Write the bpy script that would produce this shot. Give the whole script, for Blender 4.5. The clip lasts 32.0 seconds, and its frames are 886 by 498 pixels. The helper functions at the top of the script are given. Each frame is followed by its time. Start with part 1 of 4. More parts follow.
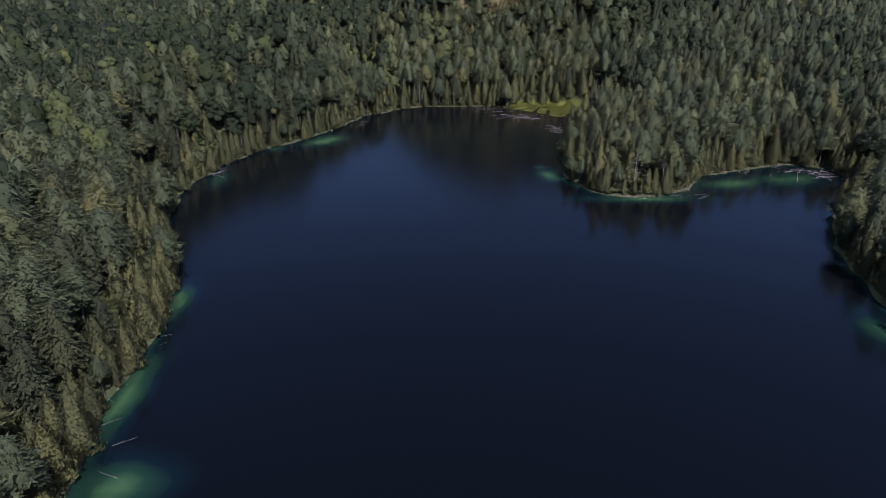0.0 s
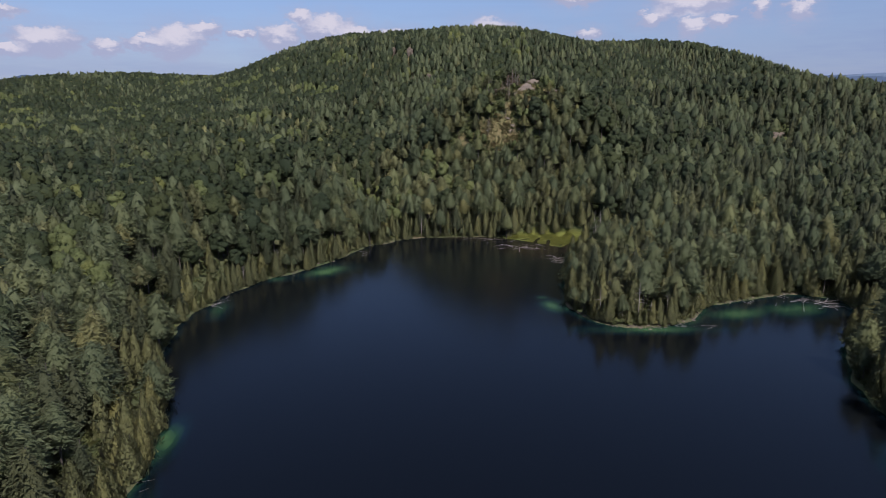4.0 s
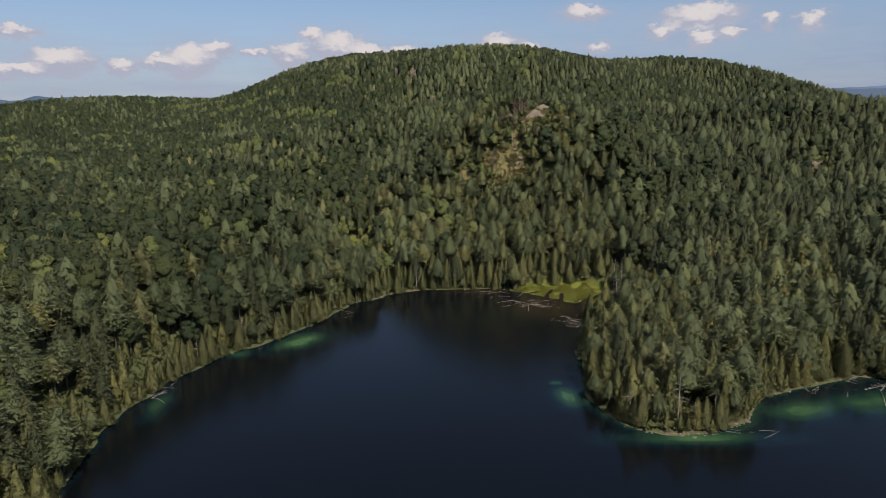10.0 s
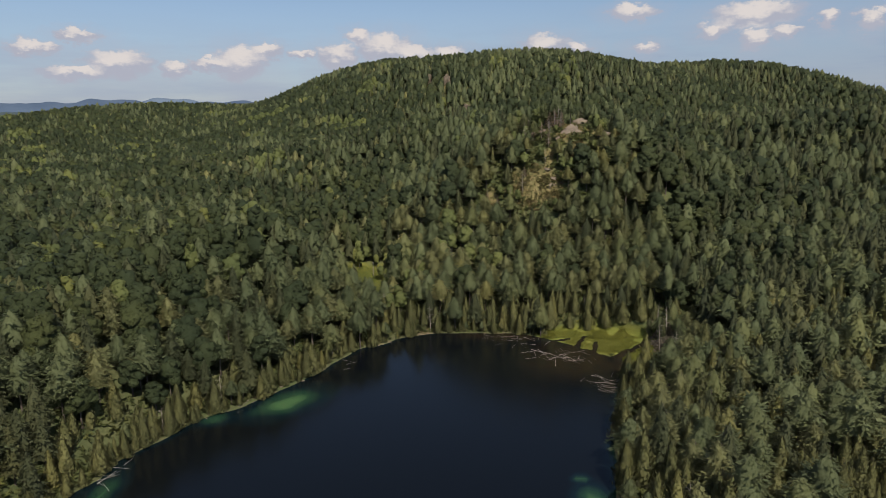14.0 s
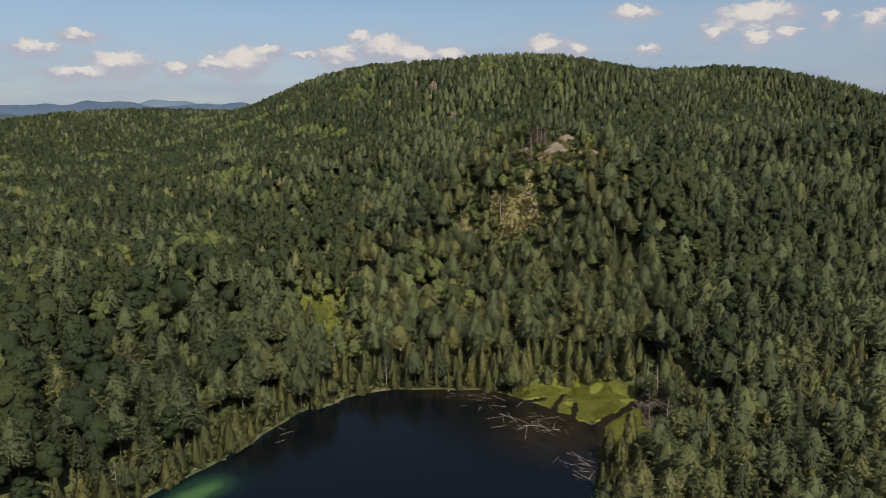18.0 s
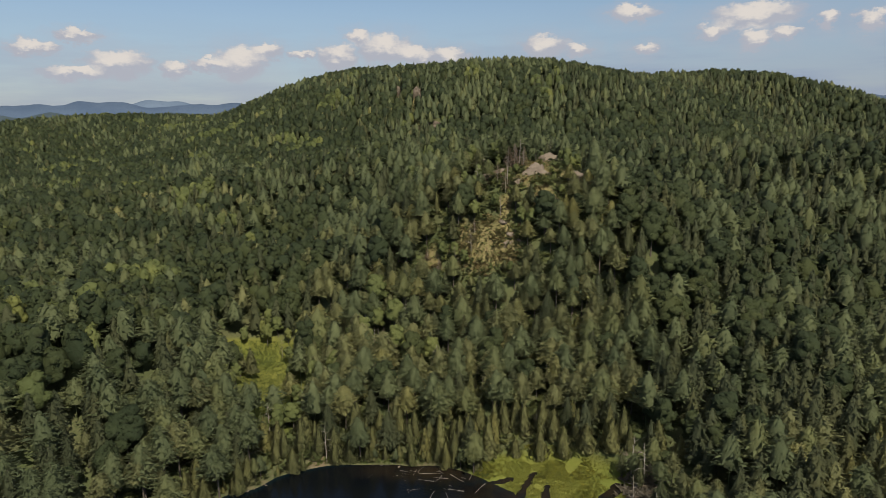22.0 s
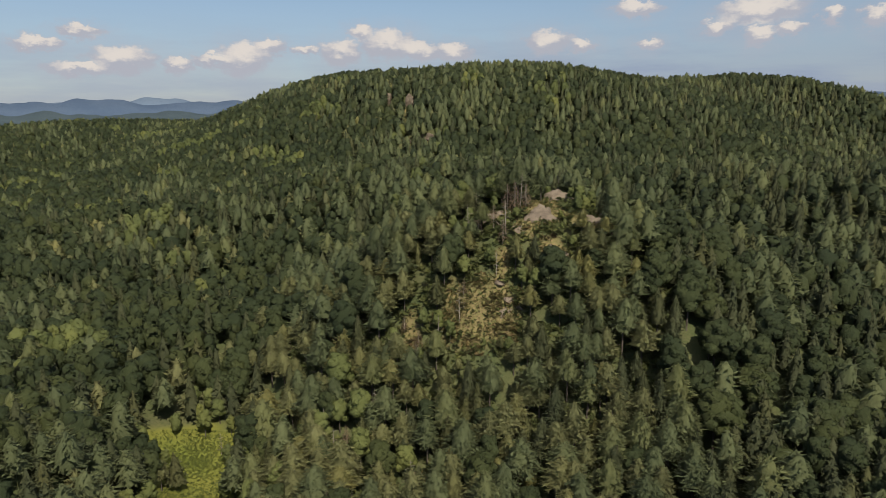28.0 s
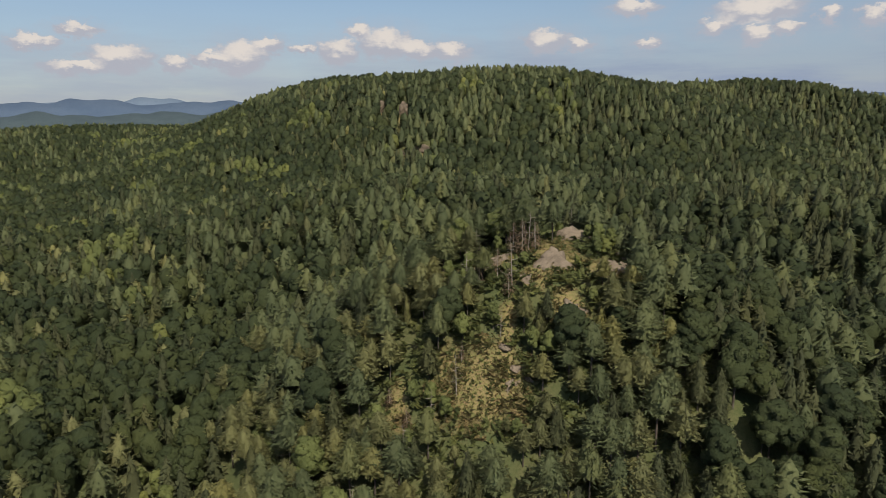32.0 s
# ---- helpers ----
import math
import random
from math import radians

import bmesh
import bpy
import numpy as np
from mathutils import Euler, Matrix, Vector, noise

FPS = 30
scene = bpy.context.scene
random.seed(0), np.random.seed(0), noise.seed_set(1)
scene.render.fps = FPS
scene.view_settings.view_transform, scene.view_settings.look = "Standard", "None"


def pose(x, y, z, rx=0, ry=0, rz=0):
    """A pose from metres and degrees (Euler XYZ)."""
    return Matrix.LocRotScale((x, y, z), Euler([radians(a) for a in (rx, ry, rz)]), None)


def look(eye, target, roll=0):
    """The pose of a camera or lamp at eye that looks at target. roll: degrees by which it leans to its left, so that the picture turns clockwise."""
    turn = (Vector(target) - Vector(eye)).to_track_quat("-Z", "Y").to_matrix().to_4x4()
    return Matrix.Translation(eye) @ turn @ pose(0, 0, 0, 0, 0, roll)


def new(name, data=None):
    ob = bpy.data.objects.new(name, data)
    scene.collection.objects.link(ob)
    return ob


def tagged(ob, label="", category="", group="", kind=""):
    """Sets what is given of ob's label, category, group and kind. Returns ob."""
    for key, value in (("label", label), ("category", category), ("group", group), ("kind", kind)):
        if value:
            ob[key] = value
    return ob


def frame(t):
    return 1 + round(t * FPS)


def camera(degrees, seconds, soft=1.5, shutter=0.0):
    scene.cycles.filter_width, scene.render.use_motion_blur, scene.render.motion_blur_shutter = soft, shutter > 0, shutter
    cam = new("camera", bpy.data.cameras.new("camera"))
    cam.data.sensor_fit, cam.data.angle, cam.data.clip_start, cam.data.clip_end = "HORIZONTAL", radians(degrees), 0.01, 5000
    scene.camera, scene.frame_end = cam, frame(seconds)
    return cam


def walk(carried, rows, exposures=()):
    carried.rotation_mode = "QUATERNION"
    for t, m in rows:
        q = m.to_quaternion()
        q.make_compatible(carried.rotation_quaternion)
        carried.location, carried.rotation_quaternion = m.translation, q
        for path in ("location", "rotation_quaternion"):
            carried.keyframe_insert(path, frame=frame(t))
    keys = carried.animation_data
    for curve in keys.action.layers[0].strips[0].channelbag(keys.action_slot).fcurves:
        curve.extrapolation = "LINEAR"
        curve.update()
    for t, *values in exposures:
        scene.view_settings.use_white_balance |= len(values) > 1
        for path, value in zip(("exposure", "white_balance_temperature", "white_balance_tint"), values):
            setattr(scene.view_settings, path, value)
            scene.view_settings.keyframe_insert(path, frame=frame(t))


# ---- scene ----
cam = camera(68.9, 32.0, soft=0.7)
METRES, EYE, TILT, LEAN, TURN = 250.0, 65.6, -24.4, 0.0, 0.0
ROWS = [
    (0.0, 0.0, 0.0, 0.0, -0.0, 0.0, 0.0),
    (0.5, -0.0001, 0.0002, 0.0001, -0.01, 2.1, 0.0),
    (1.0, -0.0002, 0.0003, 0.0002, -0.0, 4.4, 0.0),
    (1.5, -0.0003, 0.0005, 0.0003, -0.03, 7.0, 0.01),
    (2.0, -0.0003, 0.0005, 0.0004, -0.04, 9.6, 0.02),
    (2.5, -0.0003, 0.0006, 0.0005, -0.05, 10.43, 0.03),
    (3.0, -0.0003, 0.0016, 0.001, -0.08, 10.64, 0.08),
    (3.5, -0.0003, 0.0053, 0.0027, -0.01, 10.94, 0.11),
    (5.5, 0.0004, 0.036, 0.0205, 0.75, 12.05, -0.01),
    (6.0, 0.0008, 0.0469, 0.0282, 0.91, 12.22, -0.03),
    (6.5, 0.0016, 0.0585, 0.0364, 1.04, 12.34, -0.03),
    (7.0, 0.0022, 0.0708, 0.0451, 1.13, 12.43, 0.0),
    (7.5, 0.0037, 0.0833, 0.0541, 1.22, 12.47, 0.04),
    (8.0, 0.0061, 0.0963, 0.0631, 1.23, 12.51, 0.09),
    (8.5, 0.0091, 0.1094, 0.0724, 1.25, 12.52, 0.12),
    (9.0, 0.013, 0.1225, 0.0817, 1.28, 12.53, 0.16),
    (9.5, 0.0175, 0.1358, 0.0911, 1.2, 12.55, 0.23),
    (10.0, 0.0224, 0.1491, 0.101, 1.19, 12.57, 0.28),
    (10.5, 0.0275, 0.1625, 0.1111, 1.24, 12.6, 0.3),
    (11.0, 0.0331, 0.1761, 0.1212, 1.29, 12.62, 0.31),
    (11.5, 0.0379, 0.1904, 0.1311, 2.48, 12.67, -0.29),
    (12.0, 0.0419, 0.2045, 0.1413, 4.41, 12.65, -1.3),
    (12.5, 0.0449, 0.2186, 0.1518, 4.69, 12.64, -1.39),
    (13.0, 0.0483, 0.233, 0.162, 4.69, 12.65, -1.36),
    (13.5, 0.0522, 0.2471, 0.1727, 4.71, 12.64, -1.33),
    (14.0, 0.0569, 0.2612, 0.1835, 4.69, 12.6, -1.3),
    (14.5, 0.0615, 0.2755, 0.1938, 4.67, 12.61, -1.28),
    (16.5, 0.0831, 0.3332, 0.2352, 4.72, 12.65, -1.39),
    (17.0, 0.0892, 0.3479, 0.2454, 4.76, 12.68, -1.42),
    (17.5, 0.0954, 0.3624, 0.2561, 4.75, 12.69, -1.42),
    (18.0, 0.1013, 0.377, 0.2666, 4.74, 12.7, -1.42),
    (18.5, 0.1073, 0.3918, 0.2771, 4.74, 12.7, -1.45),
    (19.0, 0.1134, 0.4063, 0.2876, 4.75, 12.7, -1.45),
    (19.5, 0.1197, 0.4208, 0.298, 4.74, 12.7, -1.49),
    (20.0, 0.1259, 0.4353, 0.3084, 4.7, 12.69, -1.51),
    (20.5, 0.131, 0.4498, 0.319, 4.63, 12.67, -1.46),
    (21.0, 0.1358, 0.4646, 0.3296, 4.61, 12.67, -1.43),
    (21.5, 0.1403, 0.4792, 0.3403, 4.63, 12.66, -1.39),
    (22.0, 0.1443, 0.494, 0.351, 4.65, 12.65, -1.37),
    (22.5, 0.1482, 0.5087, 0.362, 4.68, 12.62, -1.36),
    (23.0, 0.1502, 0.5237, 0.373, 4.65, 12.59, -1.38),
    (23.5, 0.1524, 0.5385, 0.3838, 4.71, 12.56, -1.4),
    (24.0, 0.1538, 0.5533, 0.3951, 4.77, 12.5, -1.43),
    (24.5, 0.155, 0.5686, 0.4058, 4.85, 12.49, -1.46),
    (25.0, 0.1547, 0.5833, 0.4172, 4.82, 12.44, -1.47),
    (25.5, 0.1552, 0.5981, 0.428, 4.81, 12.42, -1.46),
    (27.5, 0.1537, 0.6583, 0.4719, 4.85, 12.32, -1.51),
    (28.0, 0.1531, 0.6735, 0.4831, 4.88, 12.28, -1.51),
    (28.5, 0.1522, 0.689, 0.4939, 4.88, 12.26, -1.51),
    (29.0, 0.1512, 0.7042, 0.5052, 4.86, 12.23, -1.5),
    (29.5, 0.1503, 0.7198, 0.5161, 4.83, 12.23, -1.5),
    (30.0, 0.1494, 0.7339, 0.5264, 4.8, 12.22, -1.49),
    (30.5, 0.1484, 0.7493, 0.5374, 4.77, 12.22, -1.47),
    (31.0, 0.1472, 0.7644, 0.5485, 4.73, 12.21, -1.47),
    (31.5, 0.146, 0.7797, 0.5596, 4.7, 12.2, -1.47),
    (32.0, 0.1448, 0.7951, 0.5703, 4.69, 12.21, -1.47),
]
EXPOSURES = [(0.0, 0.0, 5400.0, 31.0), (2.0, 0.0, 5500.0, 29.0), (6.0, 0.08, 6150.0, 20.0), (9.0, 0.08, 6450.0, 17.0), (14.0, 0.10, 6700.0, 14.0), (20.0, 0.11, 6850.0, 11.0), (32.0, 0.11, 6950.0, 12.0)]
walk(cam, [(t, pose(0, 0, EYE, TILT, LEAN, TURN) @ pose(METRES * x, METRES * y, METRES * z, 90 + pitch, roll, yaw)) for t, x, y, z, yaw, pitch, roll in ROWS], EXPOSURES)

# ---- light: high sun from behind the flight line, and a sky with fair-weather clouds ----
SUN_AZ, SUN_EL = 154.0, 50.0     # azimuth clockwise from +y, elevation
sun_dir = Vector((math.sin(radians(SUN_AZ)) * math.cos(radians(SUN_EL)), math.cos(radians(SUN_AZ)) * math.cos(radians(SUN_EL)), math.sin(radians(SUN_EL))))
sun = new("sun", bpy.data.lights.new("sun", "SUN"))
sun.data.energy, sun.data.angle, sun.data.color = 5.0, radians(0.55), (1.0, 0.93, 0.80)
sun.matrix_world = look((0, 0, 900), Vector((0, 0, 900)) - sun_dir)


def node(tree, kind, **values):
    n = tree.nodes.new(kind)
    for key, value in values.items():
        setattr(n, key, value)
    return n


def math_node(tree, op, a, b=None, c=None, clamp=False):
    n = node(tree, "ShaderNodeMath", operation=op, use_clamp=clamp)
    for i, value in enumerate((a, b, c)):
        if value is None:
            continue
        if isinstance(value, (int, float)):
            n.inputs[i].default_value = value
        else:
            tree.links.new(value, n.inputs[i])
    return n.outputs[0]


def mix_colour(tree, fac, a, b, blend="MIX"):
    n = node(tree, "ShaderNodeMix", data_type="RGBA", blend_type=blend)
    for sock, value in ((n.inputs[0], fac), (n.inputs[6], a), (n.inputs[7], b)):
        if isinstance(value, (int, float)):
            sock.default_value = value
        elif isinstance(value, (tuple, list)):
            sock.default_value = (*value[:3], 1)
        else:
            tree.links.new(value, sock)
    return n.outputs[2]


def ramp_node(tree, fac, low, high):
    n = node(tree, "ShaderNodeMapRange", interpolation_type="SMOOTHSTEP")
    n.inputs[1].default_value, n.inputs[2].default_value = low, high
    tree.links.new(fac, n.inputs[0])
    return n.outputs[0]


def noise_node(tree, vector, scale, detail=4.0, rough=0.55):
    n = node(tree, "ShaderNodeTexNoise")
    n.inputs["Scale"].default_value, n.inputs["Detail"].default_value, n.inputs["Roughness"].default_value = scale, detail, rough
    if vector is not None:
        tree.links.new(vector, n.inputs["Vector"])
    return n


# clouds: azimuth, elevation, half width, half height in degrees
CLOUDS = [
    (-30.6, 4.49, 1.8, 0.75), (-33.6, 3.60, 1.7, 0.37), (-36.1, 5.36, 1.4, 0.35), (-33.1, 6.28, 1.1, 0.32), (-26.5, 3.98, 0.8, 0.43), (-21.6, 4.80, 1.5, 0.88),
    (-19.4, 5.49, 1.1, 0.44), (-23.7, 4.37, 1.5, 0.35), (-16.6, 5.16, 0.7, 0.27), (-13.7, 5.26, 1.3, 0.72), (-11.8, 6.66, 0.8, 0.45), (-9.6, 5.90, 1.6, 0.81),
    (-7.0, 5.25, 1.8, 0.55), (-4.1, 5.03, 1.2, 0.55), (3.8, 5.88, 1.4, 0.63), (6.6, 5.35, 0.9, 0.36), (11.9, 5.34, 0.8, 0.35), (11.0, 8.13, 1.3, 0.42),
    (19.9, 7.49, 2.4, 0.64), (17.2, 6.44, 1.0, 0.42), (20.0, 5.67, 0.9, 0.49), (22.1, 5.90, 0.8, 0.36), (24.8, 6.73, 0.5, 0.47), (27.6, 6.57, 0.7, 0.57),
]
SKY, CLOUD_LIGHT, OVERHEAD_FILL = 0.090, 0.53, 1.30


def build_world():
    world = bpy.data.worlds.new("sky")
    scene.world = world
    world.use_nodes = True
    t = world.node_tree
    t.nodes.clear()
    sky = node(t, "ShaderNodeTexSky", sky_type="NISHITA", sun_disc=False)
    sky.sun_elevation, sky.sun_rotation = radians(SUN_EL), radians(SUN_AZ)
    sky.altitude, sky.air_density, sky.dust_density, sky.ozone_density = 200, 1.0, 0.6, 3.0
    coord = node(t, "ShaderNodeTexCoord").outputs["Generated"]
    sep = node(t, "ShaderNodeSeparateXYZ")
    t.links.new(coord, sep.inputs[0])
    x, y, z = sep.outputs
    az = math_node(t, "MULTIPLY", math_node(t, "ARCTAN2", x, y), 57.2958)
    el = math_node(t, "MULTIPLY", math_node(t, "ARCSINE", z), 57.2958)
    flat = node(t, "ShaderNodeCombineXYZ")
    t.links.new(az, flat.inputs[0])
    t.links.new(math_node(t, "MULTIPLY", el, 1.6), flat.inputs[1])
    puff = noise_node(t, flat.outputs[0], 0.75, 7, 0.62)
    psep = node(t, "ShaderNodeSeparateColor")
    t.links.new(puff.outputs["Color"], psep.inputs[0])
    wob_a = math_node(t, "ADD", az, math_node(t, "MULTIPLY", math_node(t, "SUBTRACT", psep.outputs[0], 0.5), 3.0))
    wob_e = math_node(t, "ADD", el, math_node(t, "MULTIPLY", math_node(t, "SUBTRACT", psep.outputs[1], 0.5), 1.9))
    best = None
    lift = None
    for a, e, w, h in CLOUDS:
        da = math_node(t, "DIVIDE", math_node(t, "SUBTRACT", wob_a, a), w * 1.45)
        de = math_node(t, "DIVIDE", math_node(t, "SUBTRACT", wob_e, e - 0.15 * h), h * 1.2)
        de = math_node(t, "MAXIMUM", de, math_node(t, "MULTIPLY", de, -0.62))
        m = math_node(t, "SUBTRACT", 1.15, math_node(t, "SQRT", math_node(t, "ADD", math_node(t, "MULTIPLY", da, da), math_node(t, "MULTIPLY", de, de))))
        up = math_node(t, "ADD", m, math_node(t, "MULTIPLY", math_node(t, "SUBTRACT", wob_e, e), 0.5 / h))
        best = m if best is None else math_node(t, "MAXIMUM", best, m)
        lift = up if lift is None else math_node(t, "MAXIMUM", lift, up)
    core = ramp_node(t, best, -0.22, 0.50)
    halo = math_node(t, "MULTIPLY", ramp_node(t, best, -1.3, 0.2), 0.26)
    mask = math_node(t, "MAXIMUM", core, halo)
    # thin stratus low over the hills, more towards the right
    veil_map = node(t, "ShaderNodeCombineXYZ")
    t.links.new(math_node(t, "MULTIPLY", az, 0.05), veil_map.inputs[0])
    t.links.new(math_node(t, "MULTIPLY", el, 0.35), veil_map.inputs[1])
    veil = noise_node(t, veil_map.outputs[0], 1.0, 5, 0.6)
    band = math_node(t, "MULTIPLY", ramp_node(t, el, 10.0, 2.5), math_node(t, "ADD", 0.66, math_node(t, "MULTIPLY", ramp_node(t, veil.outputs[0], 0.38, 0.66), 0.34)))
    side = ramp_node(t, az, -20.0, 12.0)
    veil_mask = math_node(t, "MULTIPLY", band, math_node(t, "ADD", 0.72, math_node(t, "MULTIPLY", side, 0.25)))
    # unseen broken cloud added high overhead, extra bright, to fill the forest's shade
    high = noise_node(t, coord, 4.5, 6, 0.6).outputs[0]
    fill_cover = math_node(t, "MULTIPLY", ramp_node(t, high, 0.40, 0.54), ramp_node(t, el, 50.0, 64.0))
    grain = math_node(t, "ADD", lift, math_node(t, "MULTIPLY", math_node(t, "SUBTRACT", psep.outputs[2], 0.5), 0.9))
    white = mix_colour(t, math_node(t, "MULTIPLY", ramp_node(t, grain, 0.15, 0.95), ramp_node(t, best, 0.0, 0.4)), (0.72, 0.78, 0.93), (1.22, 1.18, 1.15))
    back = node(t, "ShaderNodeBackground")
    back.inputs[1].default_value = SKY
    t.links.new(sky.outputs[0], back.inputs[0])
    grey = node(t, "ShaderNodeBackground")
    grey.inputs[0].default_value, grey.inputs[1].default_value = (0.47, 0.60, 0.87, 1), CLOUD_LIGHT
    cloud = node(t, "ShaderNodeBackground")
    cloud.inputs[1].default_value = CLOUD_LIGHT
    t.links.new(white, cloud.inputs[0])
    fill_cloud = node(t, "ShaderNodeBackground")
    fill_cloud.inputs[0].default_value, fill_cloud.inputs[1].default_value = (0.98, 0.98, 1.0, 1), OVERHEAD_FILL
    m1, m2, m3, out = node(t, "ShaderNodeMixShader"), node(t, "ShaderNodeMixShader"), node(t, "ShaderNodeMixShader"), node(t, "ShaderNodeOutputWorld")
    for a, b in ((veil_mask, m1.inputs[0]), (back.outputs[0], m1.inputs[1]), (grey.outputs[0], m1.inputs[2]),
                 (mask, m2.inputs[0]), (m1.outputs[0], m2.inputs[1]), (cloud.outputs[0], m2.inputs[2]),
                 (fill_cover, m3.inputs[0]), (m2.outputs[0], m3.inputs[1]), (fill_cloud.outputs[0], m3.inputs[2]), (m3.outputs[0], out.inputs[0])):
        t.links.new(a, b)


build_world()


# ---- materials ----
def material(name):
    m = bpy.data.materials.new(name)
    m.use_nodes = True
    t = m.node_tree
    bsdf = t.nodes["Principled BSDF"]
    return m, t, bsdf


def place(t):
    return node(t, "ShaderNodeNewGeometry").outputs["Position"]


def bumped(t, bsdf, height, strength, distance):
    b = node(t, "ShaderNodeBump")
    b.inputs["Strength"].default_value, b.inputs["Distance"].default_value = strength, distance
    t.links.new(height, b.inputs["Height"])
    t.links.new(b.outputs[0], bsdf.inputs["Normal"])


def foliage(name, deep, fresh, single, glow=0.26, lively=0.5, relief=2.0, layered=1.0):
    """Leaves or needles. single: the tint comes from each tree object, else from the joined wood's own attribute."""
    m, t, bsdf = material(name)
    if single:
        tint = node(t, "ShaderNodeObjectInfo").outputs["Random"]
    else:
        tint = node(t, "ShaderNodeAttribute", attribute_name="tint").outputs["Fac"]
    where = place(t)
    stand = noise_node(t, where, 0.018, 3).outputs[0]
    tuft = noise_node(t, where, 0.9, 3, 0.65).outputs[0]
    f = math_node(t, "ADD", math_node(t, "MULTIPLY_ADD", tint, 0.60, 0.12), math_node(t, "MULTIPLY", math_node(t, "SUBTRACT", stand, 0.5), 1.3))
    f = math_node(t, "ADD", f, math_node(t, "MULTIPLY", math_node(t, "SUBTRACT", tuft, 0.45), 0.5), clamp=True)
    twig = node(t, "ShaderNodeNewGeometry").outputs["Random Per Island"]
    f = math_node(t, "ADD", f, math_node(t, "MULTIPLY", math_node(t, "SUBTRACT", twig, 0.5), lively), clamp=True)
    # one tree in four is yellower than the rest
    warm = mix_colour(t, math_node(t, "MULTIPLY", ramp_node(t, tint, 0.70, 0.97), 0.45), fresh, (fresh[0] * 1.22, fresh[1] * 1.08, fresh[2] * 0.80))
    colour = mix_colour(t, f, deep, warm)
    t.links.new(colour, bsdf.inputs["Base Color"])
    bsdf.inputs["Roughness"].default_value = 0.6
    bsdf.inputs["Specular IOR Level"].default_value = 0.2
    # needles and leaves stand out from the bough on all sides: shade them by the crown's own form
    lie = node(t, "ShaderNodeAttribute", attribute_name="lie").outputs["Vector"]
    turned = node(t, "ShaderNodeVectorTransform", vector_type="NORMAL", convert_from="OBJECT", convert_to="WORLD")
    t.links.new(lie, turned.inputs[0])
    # sprigs stand proud in clumps
    stretch = node(t, "ShaderNodeMapping")
    stretch.inputs["Scale"].default_value = (1.0, 1.0, layered)
    t.links.new(where, stretch.inputs["Vector"])
    sprig = noise_node(t, stretch.outputs[0], relief, 3, 0.72).outputs[0]
    rough = node(t, "ShaderNodeBump")
    rough.inputs["Strength"].default_value, rough.inputs["Distance"].default_value = 1.0, 1.2 / relief
    t.links.new(sprig, rough.inputs["Height"])
    t.links.new(turned.outputs[0], rough.inputs["Normal"])
    t.links.new(rough.outputs[0], bsdf.inputs["Normal"])
    back = node(t, "ShaderNodeBsdfTranslucent")
    t.links.new(turned.outputs[0], back.inputs["Normal"])
    t.links.new(colour, back.inputs[0])
    mix = node(t, "ShaderNodeMixShader")
    mix.inputs[0].default_value = glow
    t.links.new(bsdf.outputs[0], mix.inputs[1])
    t.links.new(back.outputs[0], mix.inputs[2])
    t.links.new(mix.outputs[0], t.nodes["Material Output"].inputs[0])
    return m


def plain(name, a, b, scale, rough=0.85, bump=0.4, fine=8.0, dist=0.1, c=None):
    """A weathered surface: two tones in broad patches, a third in fine grain."""
    m, t, bsdf = material(name)
    where = place(t)
    big = ramp_node(t, noise_node(t, where, scale, 5, 0.6).outputs[0], 0.35, 0.65)
    small = noise_node(t, where, scale * fine, 4, 0.65).outputs[0]
    colour = mix_colour(t, big, a, b)
    colour = mix_colour(t, ramp_node(t, small, 0.45, 0.8), colour, c or tuple(v * 0.5 for v in a))
    t.links.new(colour, bsdf.inputs["Base Color"])
    bsdf.inputs["Roughness"].default_value = rough
    bsdf.inputs["Specular IOR Level"].default_value = 0.3
    bumped(t, bsdf, small, bump, dist)
    return m


KINDS = ("pine", "spruce", "cedar", "maple", "aspen", "fir")
TONES = {
    "pine": ((0.080, 0.102, 0.050), (0.158, 0.182, 0.083)),
    "spruce": ((0.050, 0.062, 0.031), (0.096, 0.106, 0.050)),
    "cedar": ((0.088, 0.096, 0.038), (0.178, 0.180, 0.068)),
    "maple": ((0.026, 0.039, 0.017), (0.057, 0.073, 0.028)),
    "fir": ((0.130, 0.140, 0.064), (0.236, 0.240, 0.102)),
    "aspen": ((0.084, 0.106, 0.037), (0.160, 0.184, 0.060)),
}
LAYERED = {"pine": 1.9, "fir": 1.9, "spruce": 1.5, "cedar": 0.7}
LEAF = {k: foliage(k + "_foliage", *TONES[k], True, relief=2.2, layered=LAYERED.get(k, 1.0)) for k in KINDS}
WOOD_LEAF = {(k, g): foliage(k + "_wood_foliage", *TONES[k], False, relief=(0, 1.9, 1.5, 1.15)[g], layered=LAYERED.get(k, 1.0)) for k in KINDS for g in (1, 2, 3)}
SHRUB_LEAF = foliage("shrub_foliage", (0.135, 0.145, 0.050), (0.30, 0.225, 0.120), False)
UNDER_LEAF = foliage("undergrowth_foliage", (0.062, 0.080, 0.028), (0.140, 0.158, 0.055), False)
BRUSH_LEAF = foliage("dead_brush_twigs", (0.10, 0.085, 0.06), (0.21, 0.185, 0.14), False)
RUST_LEAF = foliage("rust_brown_twigs", (0.185, 0.135, 0.090), (0.31, 0.225, 0.150), False)
MEADOW_LEAF = foliage("meadow_foliage", (0.072, 0.098, 0.022), (0.132, 0.158, 0.040), False)
SEDGE_LEAF = foliage("sedge_foliage", (0.10, 0.125, 0.022), (0.215, 0.215, 0.036), False)
